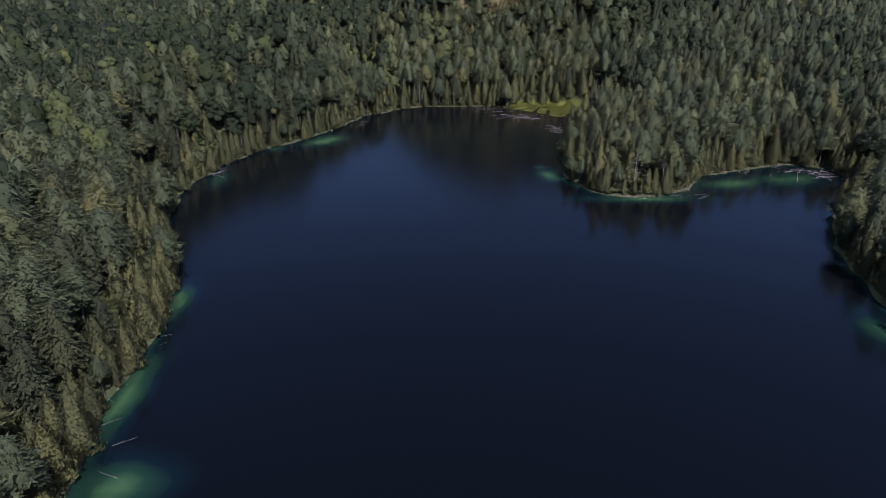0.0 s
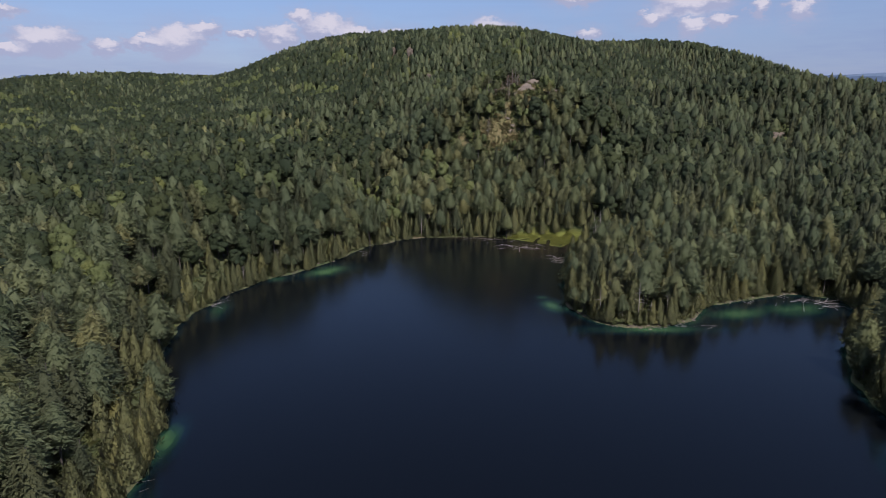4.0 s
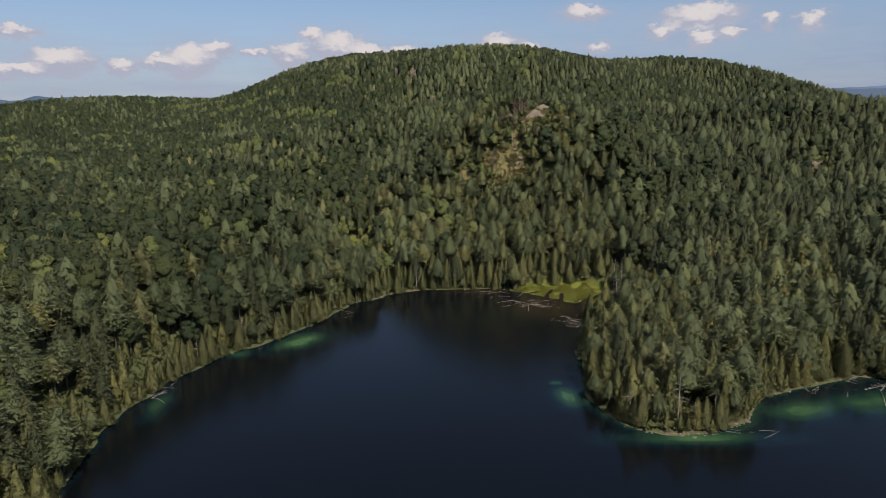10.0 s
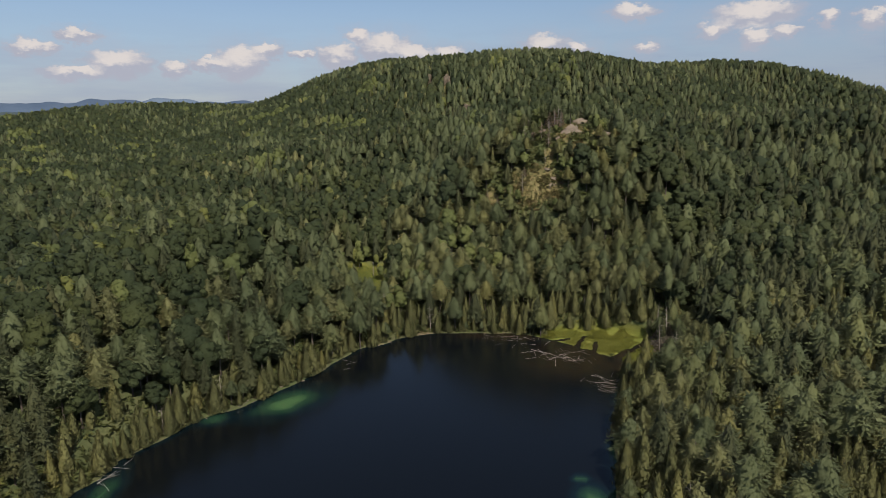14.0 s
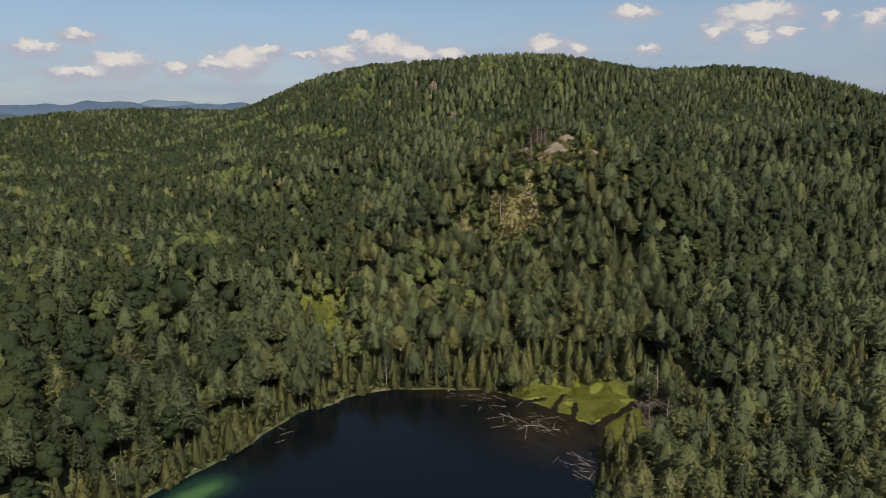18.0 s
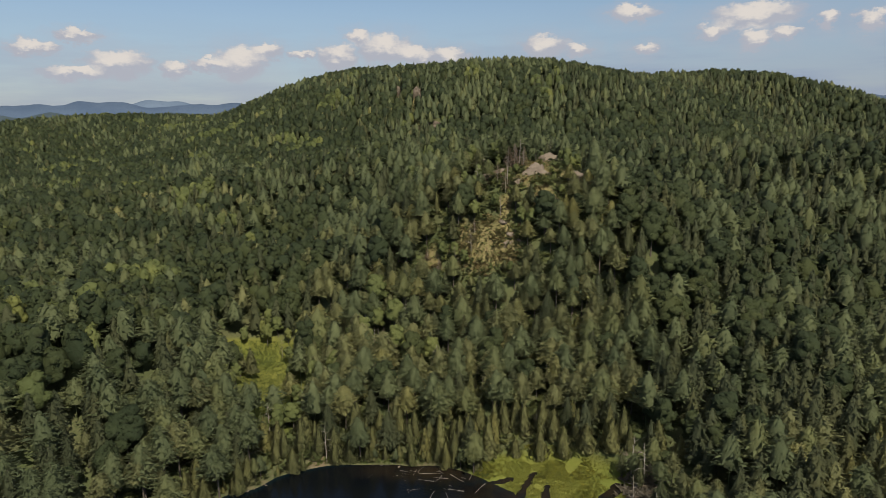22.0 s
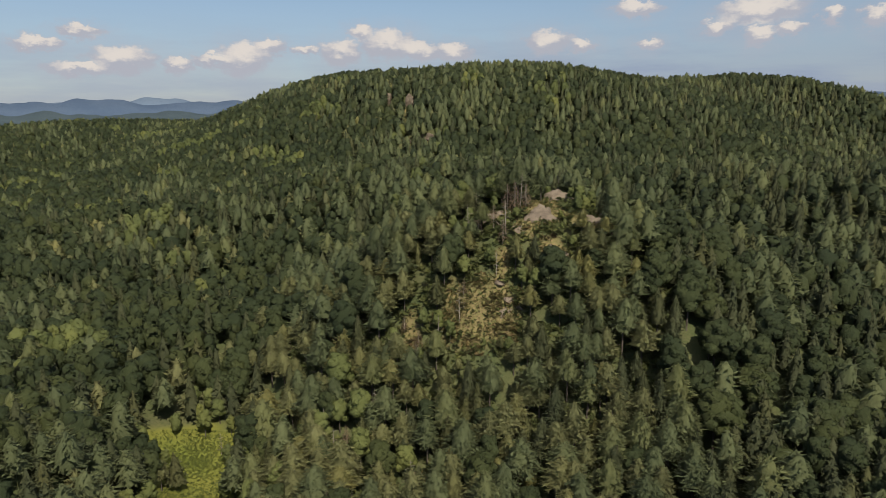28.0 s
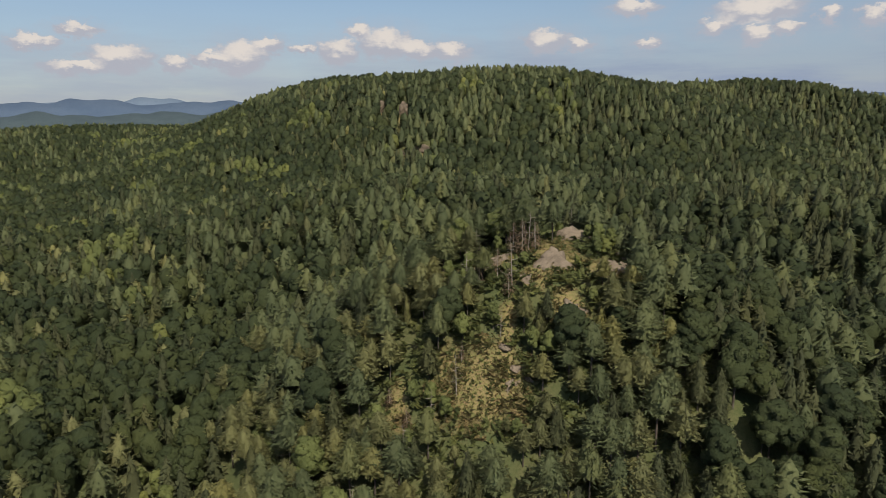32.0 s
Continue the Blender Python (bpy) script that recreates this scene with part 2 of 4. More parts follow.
BARK = plain("bark", (0.060, 0.048, 0.040), (0.11, 0.095, 0.08), 0.6)
PALE_WOOD = plain("bleached_wood", (0.20, 0.175, 0.15), (0.32, 0.295, 0.26), 0.7, c=(0.10, 0.085, 0.07))
ROCK = plain("granite", (0.125, 0.100, 0.075), (0.190, 0.155, 0.115), 0.45, bump=0.8, dist=0.3, c=(0.075, 0.062, 0.048))


def ground_material():
    m, t, bsdf = material("forest_floor")
    where = place(t)
    bank = node(t, "ShaderNodeAttribute", attribute_name="bank").outputs["Fac"]
    bare = node(t, "ShaderNodeAttribute", attribute_name="bare").outputs["Fac"]
    big = ramp_node(t, noise_node(t, where, 0.05, 5).outputs[0], 0.35, 0.65)
    fine = noise_node(t, where, 1.4, 4, 0.7).outputs[0]
    floor = mix_colour(t, big, (0.066, 0.082, 0.034), (0.098, 0.098, 0.046))
    floor = mix_colour(t, ramp_node(t, fine, 0.4, 0.75), floor, (0.050, 0.068, 0.026))
    soil = mix_colour(t, fine, (0.10, 0.075, 0.045), (0.22, 0.165, 0.105))
    grass = mix_colour(t, ramp_node(t, fine, 0.35, 0.65), (0.130, 0.135, 0.046), (0.21, 0.155, 0.080))
    colour = mix_colour(t, bare, floor, grass)
    colour = mix_colour(t, bank, colour, soil)
    wet = node(t, "ShaderNodeAttribute", attribute_name="sedge").outputs["Fac"]
    colour = mix_colour(t, wet, colour, mix_colour(t, big, (0.105, 0.125, 0.024), (0.155, 0.160, 0.034)))
    t.links.new(colour, bsdf.inputs["Base Color"])
    bsdf.inputs["Roughness"].default_value = 0.95
    bsdf.inputs["Specular IOR Level"].default_value = 0.15
    bumped(t, bsdf, fine, 0.8, 0.5)
    return m


def water_material():
    m, t, bsdf = material("lake_water")
    where = place(t)
    depth = node(t, "ShaderNodeAttribute", attribute_name="depth").outputs["Fac"]
    weed = noise_node(t, where, 0.22, 5, 0.6).outputs[0]
    d = math_node(t, "ADD", depth, math_node(t, "MULTIPLY", math_node(t, "SUBTRACT", weed, 0.5), 1.6))
    ramp = node(t, "ShaderNodeValToRGB")
    t.links.new(math_node(t, "DIVIDE", d, 8.0, clamp=True), ramp.inputs[0])
    e = ramp.color_ramp.elements
    e[0].position, e[0].color = 0.0, (0.050, 0.075, 0.035, 1)
    e[1].position, e[1].color = 1.0, (0.0026, 0.0035, 0.0045, 1)
    for p, c in ((0.13, (0.040, 0.088, 0.036, 1)), (0.32, (0.011, 0.033, 0.019, 1)), (0.62, (0.003, 0.0085, 0.011, 1))):
        k = e.new(p)
        k.color = c
    mud = node(t, "ShaderNodeAttribute", attribute_name="mud").outputs["Fac"]
    t.links.new(mix_colour(t, math_node(t, "MULTIPLY", mud, ramp_node(t, weed, 0.2, 0.6)), ramp.outputs[0], (0.015, 0.011, 0.007)), bsdf.inputs["Base Color"])
    bsdf.inputs["Roughness"].default_value = 0.13
    bsdf.inputs["IOR"].default_value = 1.33
    bsdf.inputs["Specular IOR Level"].default_value = 0.42
    wave = noise_node(t, where, 1.1, 3, 0.6).outputs[0]
    bumped(t, bsdf, wave, 0.35, 0.10)
    return m


FLOOR, WATER = ground_material(), water_material()
# distance haze is painted into these forest colours, bluer and paler ridge by ridge
HAZE = [plain("far_forest_haze", (0.034, 0.054, 0.064), (0.044, 0.066, 0.076), 0.012, fine=8, c=(0.026, 0.042, 0.050)),
        plain("farther_forest_haze", (0.048, 0.078, 0.128), (0.060, 0.092, 0.142), 0.008, fine=10, c=(0.042, 0.070, 0.116)),
        plain("farthest_forest_haze", (0.090, 0.132, 0.190), (0.105, 0.148, 0.205), 0.005, fine=10, c=(0.085, 0.125, 0.180))]

# ---- the lie of the land ----
SHORE = np.array([(-46, 20), (-50, 64), (-53, 80), (-54, 95), (-55, 112), (-63, 136), (-73, 156), (-78, 175), (-79, 195), (-76, 214), (-68, 232),
                  (-52, 252), (-44, 268), (-36, 288), (-24, 300), (-13, 307), (2, 310), (19, 310), (33, 304), (42, 296), (54, 287), (55, 277),
                  (52, 268), (50, 258), (46, 240), (42, 218), (40, 200), (45, 187), (54, 183), (64, 182), (76, 189), (85, 202), (98, 208),
                  (117, 215), (130, 210), (131, 194), (108, 168), (97, 145), (92, 122), (88, 90), (84, 50), (70, 10), (30, -25), (-20, -20)], float)
# hills: centre, half widths, turn, height
HILLS = [(79, 801, 203, 150, -0.06, 92.9), (-153, 944, 158, 221, -0.10, 78.9), (324, 881, 195, 87, -0.32, 68.8), (45, 419, 77, 45, -0.05, 53.8),
         (-95, 229, 34, 127, 0.15, 28.1), (-458, 924, 132, 309, -0.43, 49.2), (253, 496, 155, 94, 0.0, 41.2), (2, 549, 162, 70, -0.02, 35.3),
         (159, 331, 60, 50, 0.0, 9.9), (-70, 314, 31, 32, 0.02, 24.1), (-46, 367, 25, 53, 0.02, -11.4), (-210, 230, 70, 150, 0.0, 24.0), (58, 446, 20, 14, 0.0, 10.5)]
PLATEAU = 37.4


def lumps(x, y, size, seed=0.0):
    """Smooth wandering values about 0, from a few crossed waves."""
    u, v = x / size + seed, y / size - seed * 1.7
    return (np.sin(1.3 * u + 1.9 * np.sin(0.7 * v + seed)) + np.sin(1.7 * v + 1.6 * np.sin(0.9 * u - seed)) + np.sin(0.9 * (u + v) + 1.3 * np.sin(1.1 * (u - v)))) / 3


def from_shore(x, y):
    """Metres from the water's edge: minus on the lake."""
    x, y = np.asarray(x, float), np.asarray(y, float)
    best, inside = np.full(x.shape, 1e9), np.zeros(x.shape, bool)
    for (ax, ay), (bx, by) in zip(SHORE, np.roll(SHORE, -1, 0)):
        dx, dy = bx - ax, by - ay
        k = np.clip(((x - ax) * dx + (y - ay) * dy) / (dx * dx + dy * dy), 0, 1)
        best = np.minimum(best, np.hypot(x - ax - k * dx, y - ay - k * dy))
        inside ^= ((ay > y) != (by > y)) & (x < dx * (y - ay) / (dy + 1e-12) + ax)
    return np.where(inside, -best, best) + 1.3 * lumps(x, y, 4.0, 2.0) * (best < 40) + 1.5 * lumps(x, y, 1.7, 4.0) * np.clip(1.3 - oval(x, y, 46, 293, 15, 13, -0.6), 0, 1)


def hills(x, y):
    z = PLATEAU * (1 - np.exp(-((x - 20) ** 2 + (y - 150) ** 2) / 400 ** 2))
    for cx, cy, sx, sy, th, a in HILLS:
        u, v = (x - cx) * math.cos(th) + (y - cy) * math.sin(th), (y - cy) * math.cos(th) - (x - cx) * math.sin(th)
        z = z + a * np.exp(-(u / sx) ** 2 - (v / sy) ** 2)
    return np.maximum(z, 0)


def oval(x, y, cx, cy, rx, ry, turn=0.0):
    u, v = (x - cx) * math.cos(turn) + (y - cy) * math.sin(turn), (y - cy) * math.cos(turn) - (x - cx) * math.sin(turn)
    return np.sqrt((u / rx) ** 2 + (v / ry) ** 2)


def on_marsh(x, y):
    """Under 1 on the sedge flat at the head of the lake."""
    return np.minimum(oval(x, y, 51, 302.5, 19, 11.5, -0.2), oval(x, y, 63, 283, 9, 17, 0.1))


CREEK = ((68, 303), (63, 297), (57, 291), (54, 287), (53.5, 280), (54, 270), (48, 262))
INLETS = (((41.7, 294), (43.1, 299.7), (46.5, 308)), ((46.6, 291), (49, 298), (49.4, 301.6)), ((34, 302), (40, 304.5)))


def from_creek(x, y):
    best = np.full(np.shape(x), 1e9)
    for line, narrow in [(CREEK, 0.0)] + [(way, 0.7) for way in INLETS]:
        for (ax, ay), (bx, by) in zip(line, line[1:]):
            dx, dy = bx - ax, by - ay
            k = np.clip(((x - ax) * dx + (y - ay) * dy) / (dx * dx + dy * dy), 0, 1)
            best = np.minimum(best, np.hypot(x - ax - k * dx, y - ay - k * dy) + narrow)
    return best + 0.4 * lumps(np.asarray(x, float), np.asarray(y, float), 1.5)


def ground_z(x, y, d=None):
    x, y = np.asarray(x, float), np.asarray(y, float)
    d = from_shore(x, y) if d is None else d
    land = 0.35 + 0.05 * np.clip(d, 0, 6) + hills(x, y) * (1 - np.exp(-np.maximum(d - 4, 0) / 28)) + 0.5 * lumps(x, y, 9, 1.0) * np.clip(d / 15, 0, 1)
    flat = np.clip((1.25 - on_marsh(x, y)) / 0.25, 0, 1)
    land = land * (1 - flat) + (0.18 + 0.06 * lumps(x, y, 2.0)) * flat
    bed = np.maximum(0.30 * d, -7)
    near_creek = (d > 0) & (flat > 0)
    land = np.where(near_creek & (from_creek(x, y) < 1.6), -0.35, land)
    return np.where(d > 0, land * np.clip(d / 1.2, 0, 1), bed)


# open ground among the trees: centre, half widths, turn
CLEARINGS = [(32, 391, 11, 7, 0.0), (24, 395, 4, 4.5, 0.3), (39, 388, 4, 5, 0.0), (11, 388, 3, 7, 0.15), (-55, 374, 12, 7, 0.2), (-42, 351, 8, 26, 0.35), (52, 424, 8, 10, 0.0), (33, 421, 10, 5, 0.1),
             (68, 419, 7, 5, 0.4), (57, 440, 8, 5, 0.0), (73, 434, 3, 7, 0.0), (39, 402, 2.2, 6, 0.0), (47, 413, 4.5, 5, 0.0), (55, 403, 5, 5, 0.0), (-37, 739, 4.5, 13, 0.0), (-55, 748, 4.5, 13, 0.0),
             (-15, 686, 5, 11, 0.0), (-31, 687, 3, 7, 0.0), (212, 417, 6, 10, 0.0), (-4, 359, 2.5, 5, 0.0), (19, 350, 2.5, 4, 0.0)]


def in_clearing(x, y):
    best = np.full(np.shape(x), 9.0)
    for c in CLEARINGS:
        best = np.minimum(best, oval(x, y, *c))
    return best + 0.30 * lumps(x, y, 2.6, 5.0) + 0.12 * lumps(x, y, 1.1, 2.0)


# ---- meshes from arrays ----
def mesh_of(name, verts, quads=(), tris=(), mats=(), smooth=False, **attributes):
    me = bpy.data.meshes.new(name)
    quads, tris = np.asarray(quads, np.int32).reshape(-1, 4), np.asarray(tris, np.int32).reshape(-1, 3)
    loops = np.concatenate([quads.ravel(), tris.ravel()])
    starts = np.concatenate([np.arange(len(quads)) * 4, len(quads) * 4 + np.arange(len(tris)) * 3]).astype(np.int32)
    me.vertices.add(len(verts))
    me.vertices.foreach_set("co", np.asarray(verts, np.float32).ravel())
    me.loops.add(len(loops))
    me.loops.foreach_set("vertex_index", loops)
    me.polygons.add(len(starts))
    me.polygons.foreach_set("loop_start", starts)
    for key, values in attributes.items():
        values = np.asarray(values, np.float32)
        if values.ndim == 2:
            me.attributes.new(key, "FLOAT_VECTOR", "POINT").data.foreach_set("vector", values.ravel())
        else:
            me.attributes.new(key, "FLOAT", "POINT").data.foreach_set("value", values)
    me.update(calc_edges=True)
    if smooth:
        me.polygons.foreach_set("use_smooth", np.ones(len(starts), bool))
    for m in mats:
        me.materials.append(m)
    return me


def sheet(xs, ys):
    """Points and quads of a grid over the plan."""
    gx, gy = np.meshgrid(xs, ys)
    n = len(xs)
    i = (np.arange(len(ys) - 1)[:, None] * n + np.arange(n - 1)).ravel()
    return gx.ravel(), gy.ravel(), np.stack([i, i + 1, i + n + 1, i + n], 1)


def spread(start, step, grow, end):
    out = [start]
    while abs(out[-1]) < abs(end):
        out.append(out[-1] + step)
        step *= grow
    return out[1:]


def build_ground():
    xs = np.array(sorted(spread(-135, -3, 1.06, 4700)) + list(np.arange(-135, 27.6, 2.5)) + list(np.arange(30, 79.9, 1.0)) + list(np.arange(80, 150.1, 2.5)) + spread(150, 3, 1.06, 4700))
    ys = np.array(sorted(spread(20, -4, 1.15, 4700)) + list(np.arange(20, 260.1, 2.5)) + list(np.arange(262, 325.1, 1.0)) + list(np.arange(327.5, 460.1, 2.5)) + spread(460, 4, 1.03, 4700))
    x, y, quads = sheet(xs, ys)
    d = from_shore(x, y)
    z = ground_z(x, y, d)
    bank = np.clip(1 - np.abs(d - 0.5) / 0.8, 0, 1) * np.clip(0.10 + 0.9 * lumps(x, y, 7, 5.0) + 0.45 * ((y > 175) & (x > 36)) - 0.12 * (x < 0), 0, 1) + np.clip(1.2 - oval(x, y, -13, 309, 4, 5), 0, 1)
    bare = np.clip((1.15 - in_clearing(x, y)) * 3, 0, 1)
    meadow = np.minimum(oval(x, y, *CLEARINGS[4]), oval(x, y, *CLEARINGS[5]))
    bare = np.where(meadow < 1.5, 0, bare)
    sedge = np.clip((1.25 - np.minimum(on_marsh(x, y), meadow - 0.3)) * 6, 0, 1) * np.clip(from_creek(x, y) - 0.6, 0, 1)
    ob = new("ground", mesh_of("ground", np.stack([x, y, z], 1), quads, mats=[FLOOR], smooth=True, bank=np.clip(bank, 0, 1), bare=bare, sedge=sedge))
    tagged(ob, "forest floor of needles and soil rising from the lake to hills", "ground", kind="structure")


SHOALS = [(-46, 247, 12, 7, 0.9), (-44, 66, 7, 6, 0.4), (-51.5, 86, 3, 14, 0.0), (-55, 118, 3, 9, 0.1), (35, 203, 4, 7, 0.0), (33, 212, 2, 2, 0.0), (92, 195, 15, 7, 0.35),
          (112, 199, 15, 9, 0.2), (84, 106, 5, 10, 0.0), (60, 181, 21, 4, 0.0), (-72, 200, 4, 12, 0.2), (-62, 236, 6, 5, 0.8)]


def build_water():
    x, y, quads = sheet(np.arange(-90, 146, 2.0), np.arange(-40, 330, 2.0))
    d = from_shore(x, y)
    keep = ((d < 3) | (from_creek(x, y) < 5))[quads].any(1)
    quads = quads[keep]
    used = np.unique(quads)
    index = np.zeros(len(x), int)
    index[used] = np.arange(len(used))
    x, y, d = x[used], y[used], d[used]
    depth = np.clip(-d, 0, 40) * (1.7 + 0.8 * lumps(x, y, 12, 3.0)) + np.where((x < 20) & (y > 110), 4.4, 2.5)
    for i, s in enumerate(SHOALS):
        k = oval(x, y, *s) + 0.15 * lumps(x, y, 3, i)
        depth = np.minimum(depth, {6: 1.7, 7: 2.0, 8: 2.3, 9: 1.3, 10: 2.3, 11: 2.3}.get(i, 0.9) + 5.5 * np.clip(k - 0.25, 0, 9))
    mud = np.clip(np.maximum(1.35 - oval(x, y, 40, 285, 16, 17, 0.4), 1.4 - from_creek(x, y) / 3), 0, 1)
    mud = np.maximum(mud, np.clip(1.3 - oval(x, y, 20, 307, 22, 5), 0, 1))
    depth = depth + 4 * mud
    ob = new("water", mesh_of("lake", np.stack([x, y, np.zeros(len(x))], 1), index[quads], mats=[WATER], smooth=True, depth=depth, mud=mud))
    tagged(ob, "still dark blue lake with green shallows along its banks", "lake", kind="structure")


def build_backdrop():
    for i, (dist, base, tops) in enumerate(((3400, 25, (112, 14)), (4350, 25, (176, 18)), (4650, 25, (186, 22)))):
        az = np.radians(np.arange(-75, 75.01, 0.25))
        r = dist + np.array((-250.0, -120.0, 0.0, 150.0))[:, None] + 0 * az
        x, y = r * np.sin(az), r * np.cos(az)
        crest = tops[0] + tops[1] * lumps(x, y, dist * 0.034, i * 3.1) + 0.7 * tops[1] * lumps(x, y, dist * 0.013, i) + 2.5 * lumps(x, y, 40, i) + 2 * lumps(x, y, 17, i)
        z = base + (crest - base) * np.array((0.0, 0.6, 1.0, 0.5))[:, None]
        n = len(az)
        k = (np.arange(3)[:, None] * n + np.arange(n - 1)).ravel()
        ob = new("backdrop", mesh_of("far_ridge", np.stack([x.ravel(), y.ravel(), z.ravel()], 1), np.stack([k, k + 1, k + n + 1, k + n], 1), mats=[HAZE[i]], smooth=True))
        tagged(ob, "distant wooded ridge, blue haze painted into its colour", "hills", kind="structure")


build_ground()
build_water()
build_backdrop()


# ---- trees ----
def leaves(rng, centres, outs, size, squash=1.0):
    """Single three-cornered sprays of leaves that face outs, more or less."""
    n = len(centres)
    outs = outs / np.linalg.norm(outs, axis=1, keepdims=True)
    side = np.cross(outs, np.where(np.abs(outs[:, 2:3]) > 0.9, (1.0, 0, 0), (0, 0, 1.0)))
    side /= np.linalg.norm(side, axis=1, keepdims=True)
    up = np.cross(side, outs)
    size = np.broadcast_to(size, n)[:, None]
    ang = rng.uniform(0, 6.283, (n, 1)) + np.arange(3) * 2.0944 + rng.uniform(-0.45, 0.45, (n, 3))
    rad = size * rng.uniform(0.6, 1.4, (n, 3))
    verts = centres[:, None] + (np.cos(ang) * rad)[..., None] * side[:, None] + (np.sin(ang) * rad * squash)[..., None] * up[:, None]
    return verts.reshape(-1, 3), np.arange(n * 3).reshape(-1, 3)


def sprays(rng, centres, outs, size, blades, along, width=0.34, arc=1.9, dome=0.3):
    """Clusters of narrow blades (twigs with their needles or leaves) that fan out from each centre, most of them along the bough."""
    n = len(centres)
    outs = outs / np.linalg.norm(outs, axis=1, keepdims=True)
    side = np.cross(outs, along)
    side /= np.linalg.norm(side, axis=1, keepdims=True) + 1e-9
    fore = np.cross(side, outs)
    size = np.broadcast_to(size, n)[:, None]
    ang = rng.uniform(-arc, arc, (n, blades))
    long = size * rng.uniform(0.75, 1.45, (n, blades))
    way = np.sin(ang)[..., None] * side[:, None] - np.cos(ang)[..., None] * fore[:, None] - outs[:, None] * (dome * rng.uniform(-0.4, 1.4, (n, blades)))[..., None]
    twist = rng.uniform(-0.7, 0.7, (n, blades))[..., None]
    across = np.cross(way, outs[:, None] + 0 * way)
    across /= np.linalg.norm(across, axis=2, keepdims=True) + 1e-9
    across = across * np.cos(twist) + outs[:, None] * np.sin(twist)
    half = (size * width * rng.uniform(0.7, 1.3, (n, blades)))[..., None]
    root = centres[:, None] - way * (0.25 * long)[..., None]
    mid = centres[:, None] + way * (0.25 * long)[..., None]
    verts = np.stack([root + across * half * 0.6, mid - across * half, centres[:, None] + way * long[..., None]], 2).reshape(-1, 3)
    return verts, np.arange(n * blades * 3).reshape(-1, 3)


def hull(rng, rings, segs, apex, turn=0.0):
    """A closed ragged skin through rings of (height, radius, raggedness, unevenness), ending in a point."""
    m = len(rings)
    z, r, jr, jz = (np.array(v)[:, None] for v in zip(*rings))
    az = turn + (np.arange(segs)[None] + 0.5 * (np.arange(m)[:, None] % 2) + rng.uniform(-0.3, 0.3, (m, segs))) * 6.2832 / segs
    rad = r * (1 + jr * rng.uniform(-1.1, 0.9, (m, segs)))
    verts = np.stack([np.cos(az) * rad, np.sin(az) * rad, z + jz * rng.uniform(-1, 1, (m, segs))], 2).reshape(-1, 3)
    verts = np.concatenate([verts, [(0, 0, apex)]])
    i = (np.arange(m - 1)[:, None] * segs + np.arange(segs)).ravel()
    j = (np.arange(m - 1)[:, None] * segs + (np.arange(segs) + 1) % segs).ravel()
    odd = np.repeat(np.arange(m - 1) % 2, segs)[:, None] == 1
    one = np.where(odd, np.stack([i, j, j + segs], 1), np.stack([i, j, i + segs], 1))
    two = np.where(odd, np.stack([i, j + segs, i + segs], 1), np.stack([j, j + segs, i + segs], 1))
    last = (m - 1) * segs + np.arange(segs)
    cap = np.stack([last, (m - 1) * segs + (np.arange(segs) + 1) % segs, np.full(segs, m * segs)], 1)
    return verts, np.concatenate([one, two, cap])


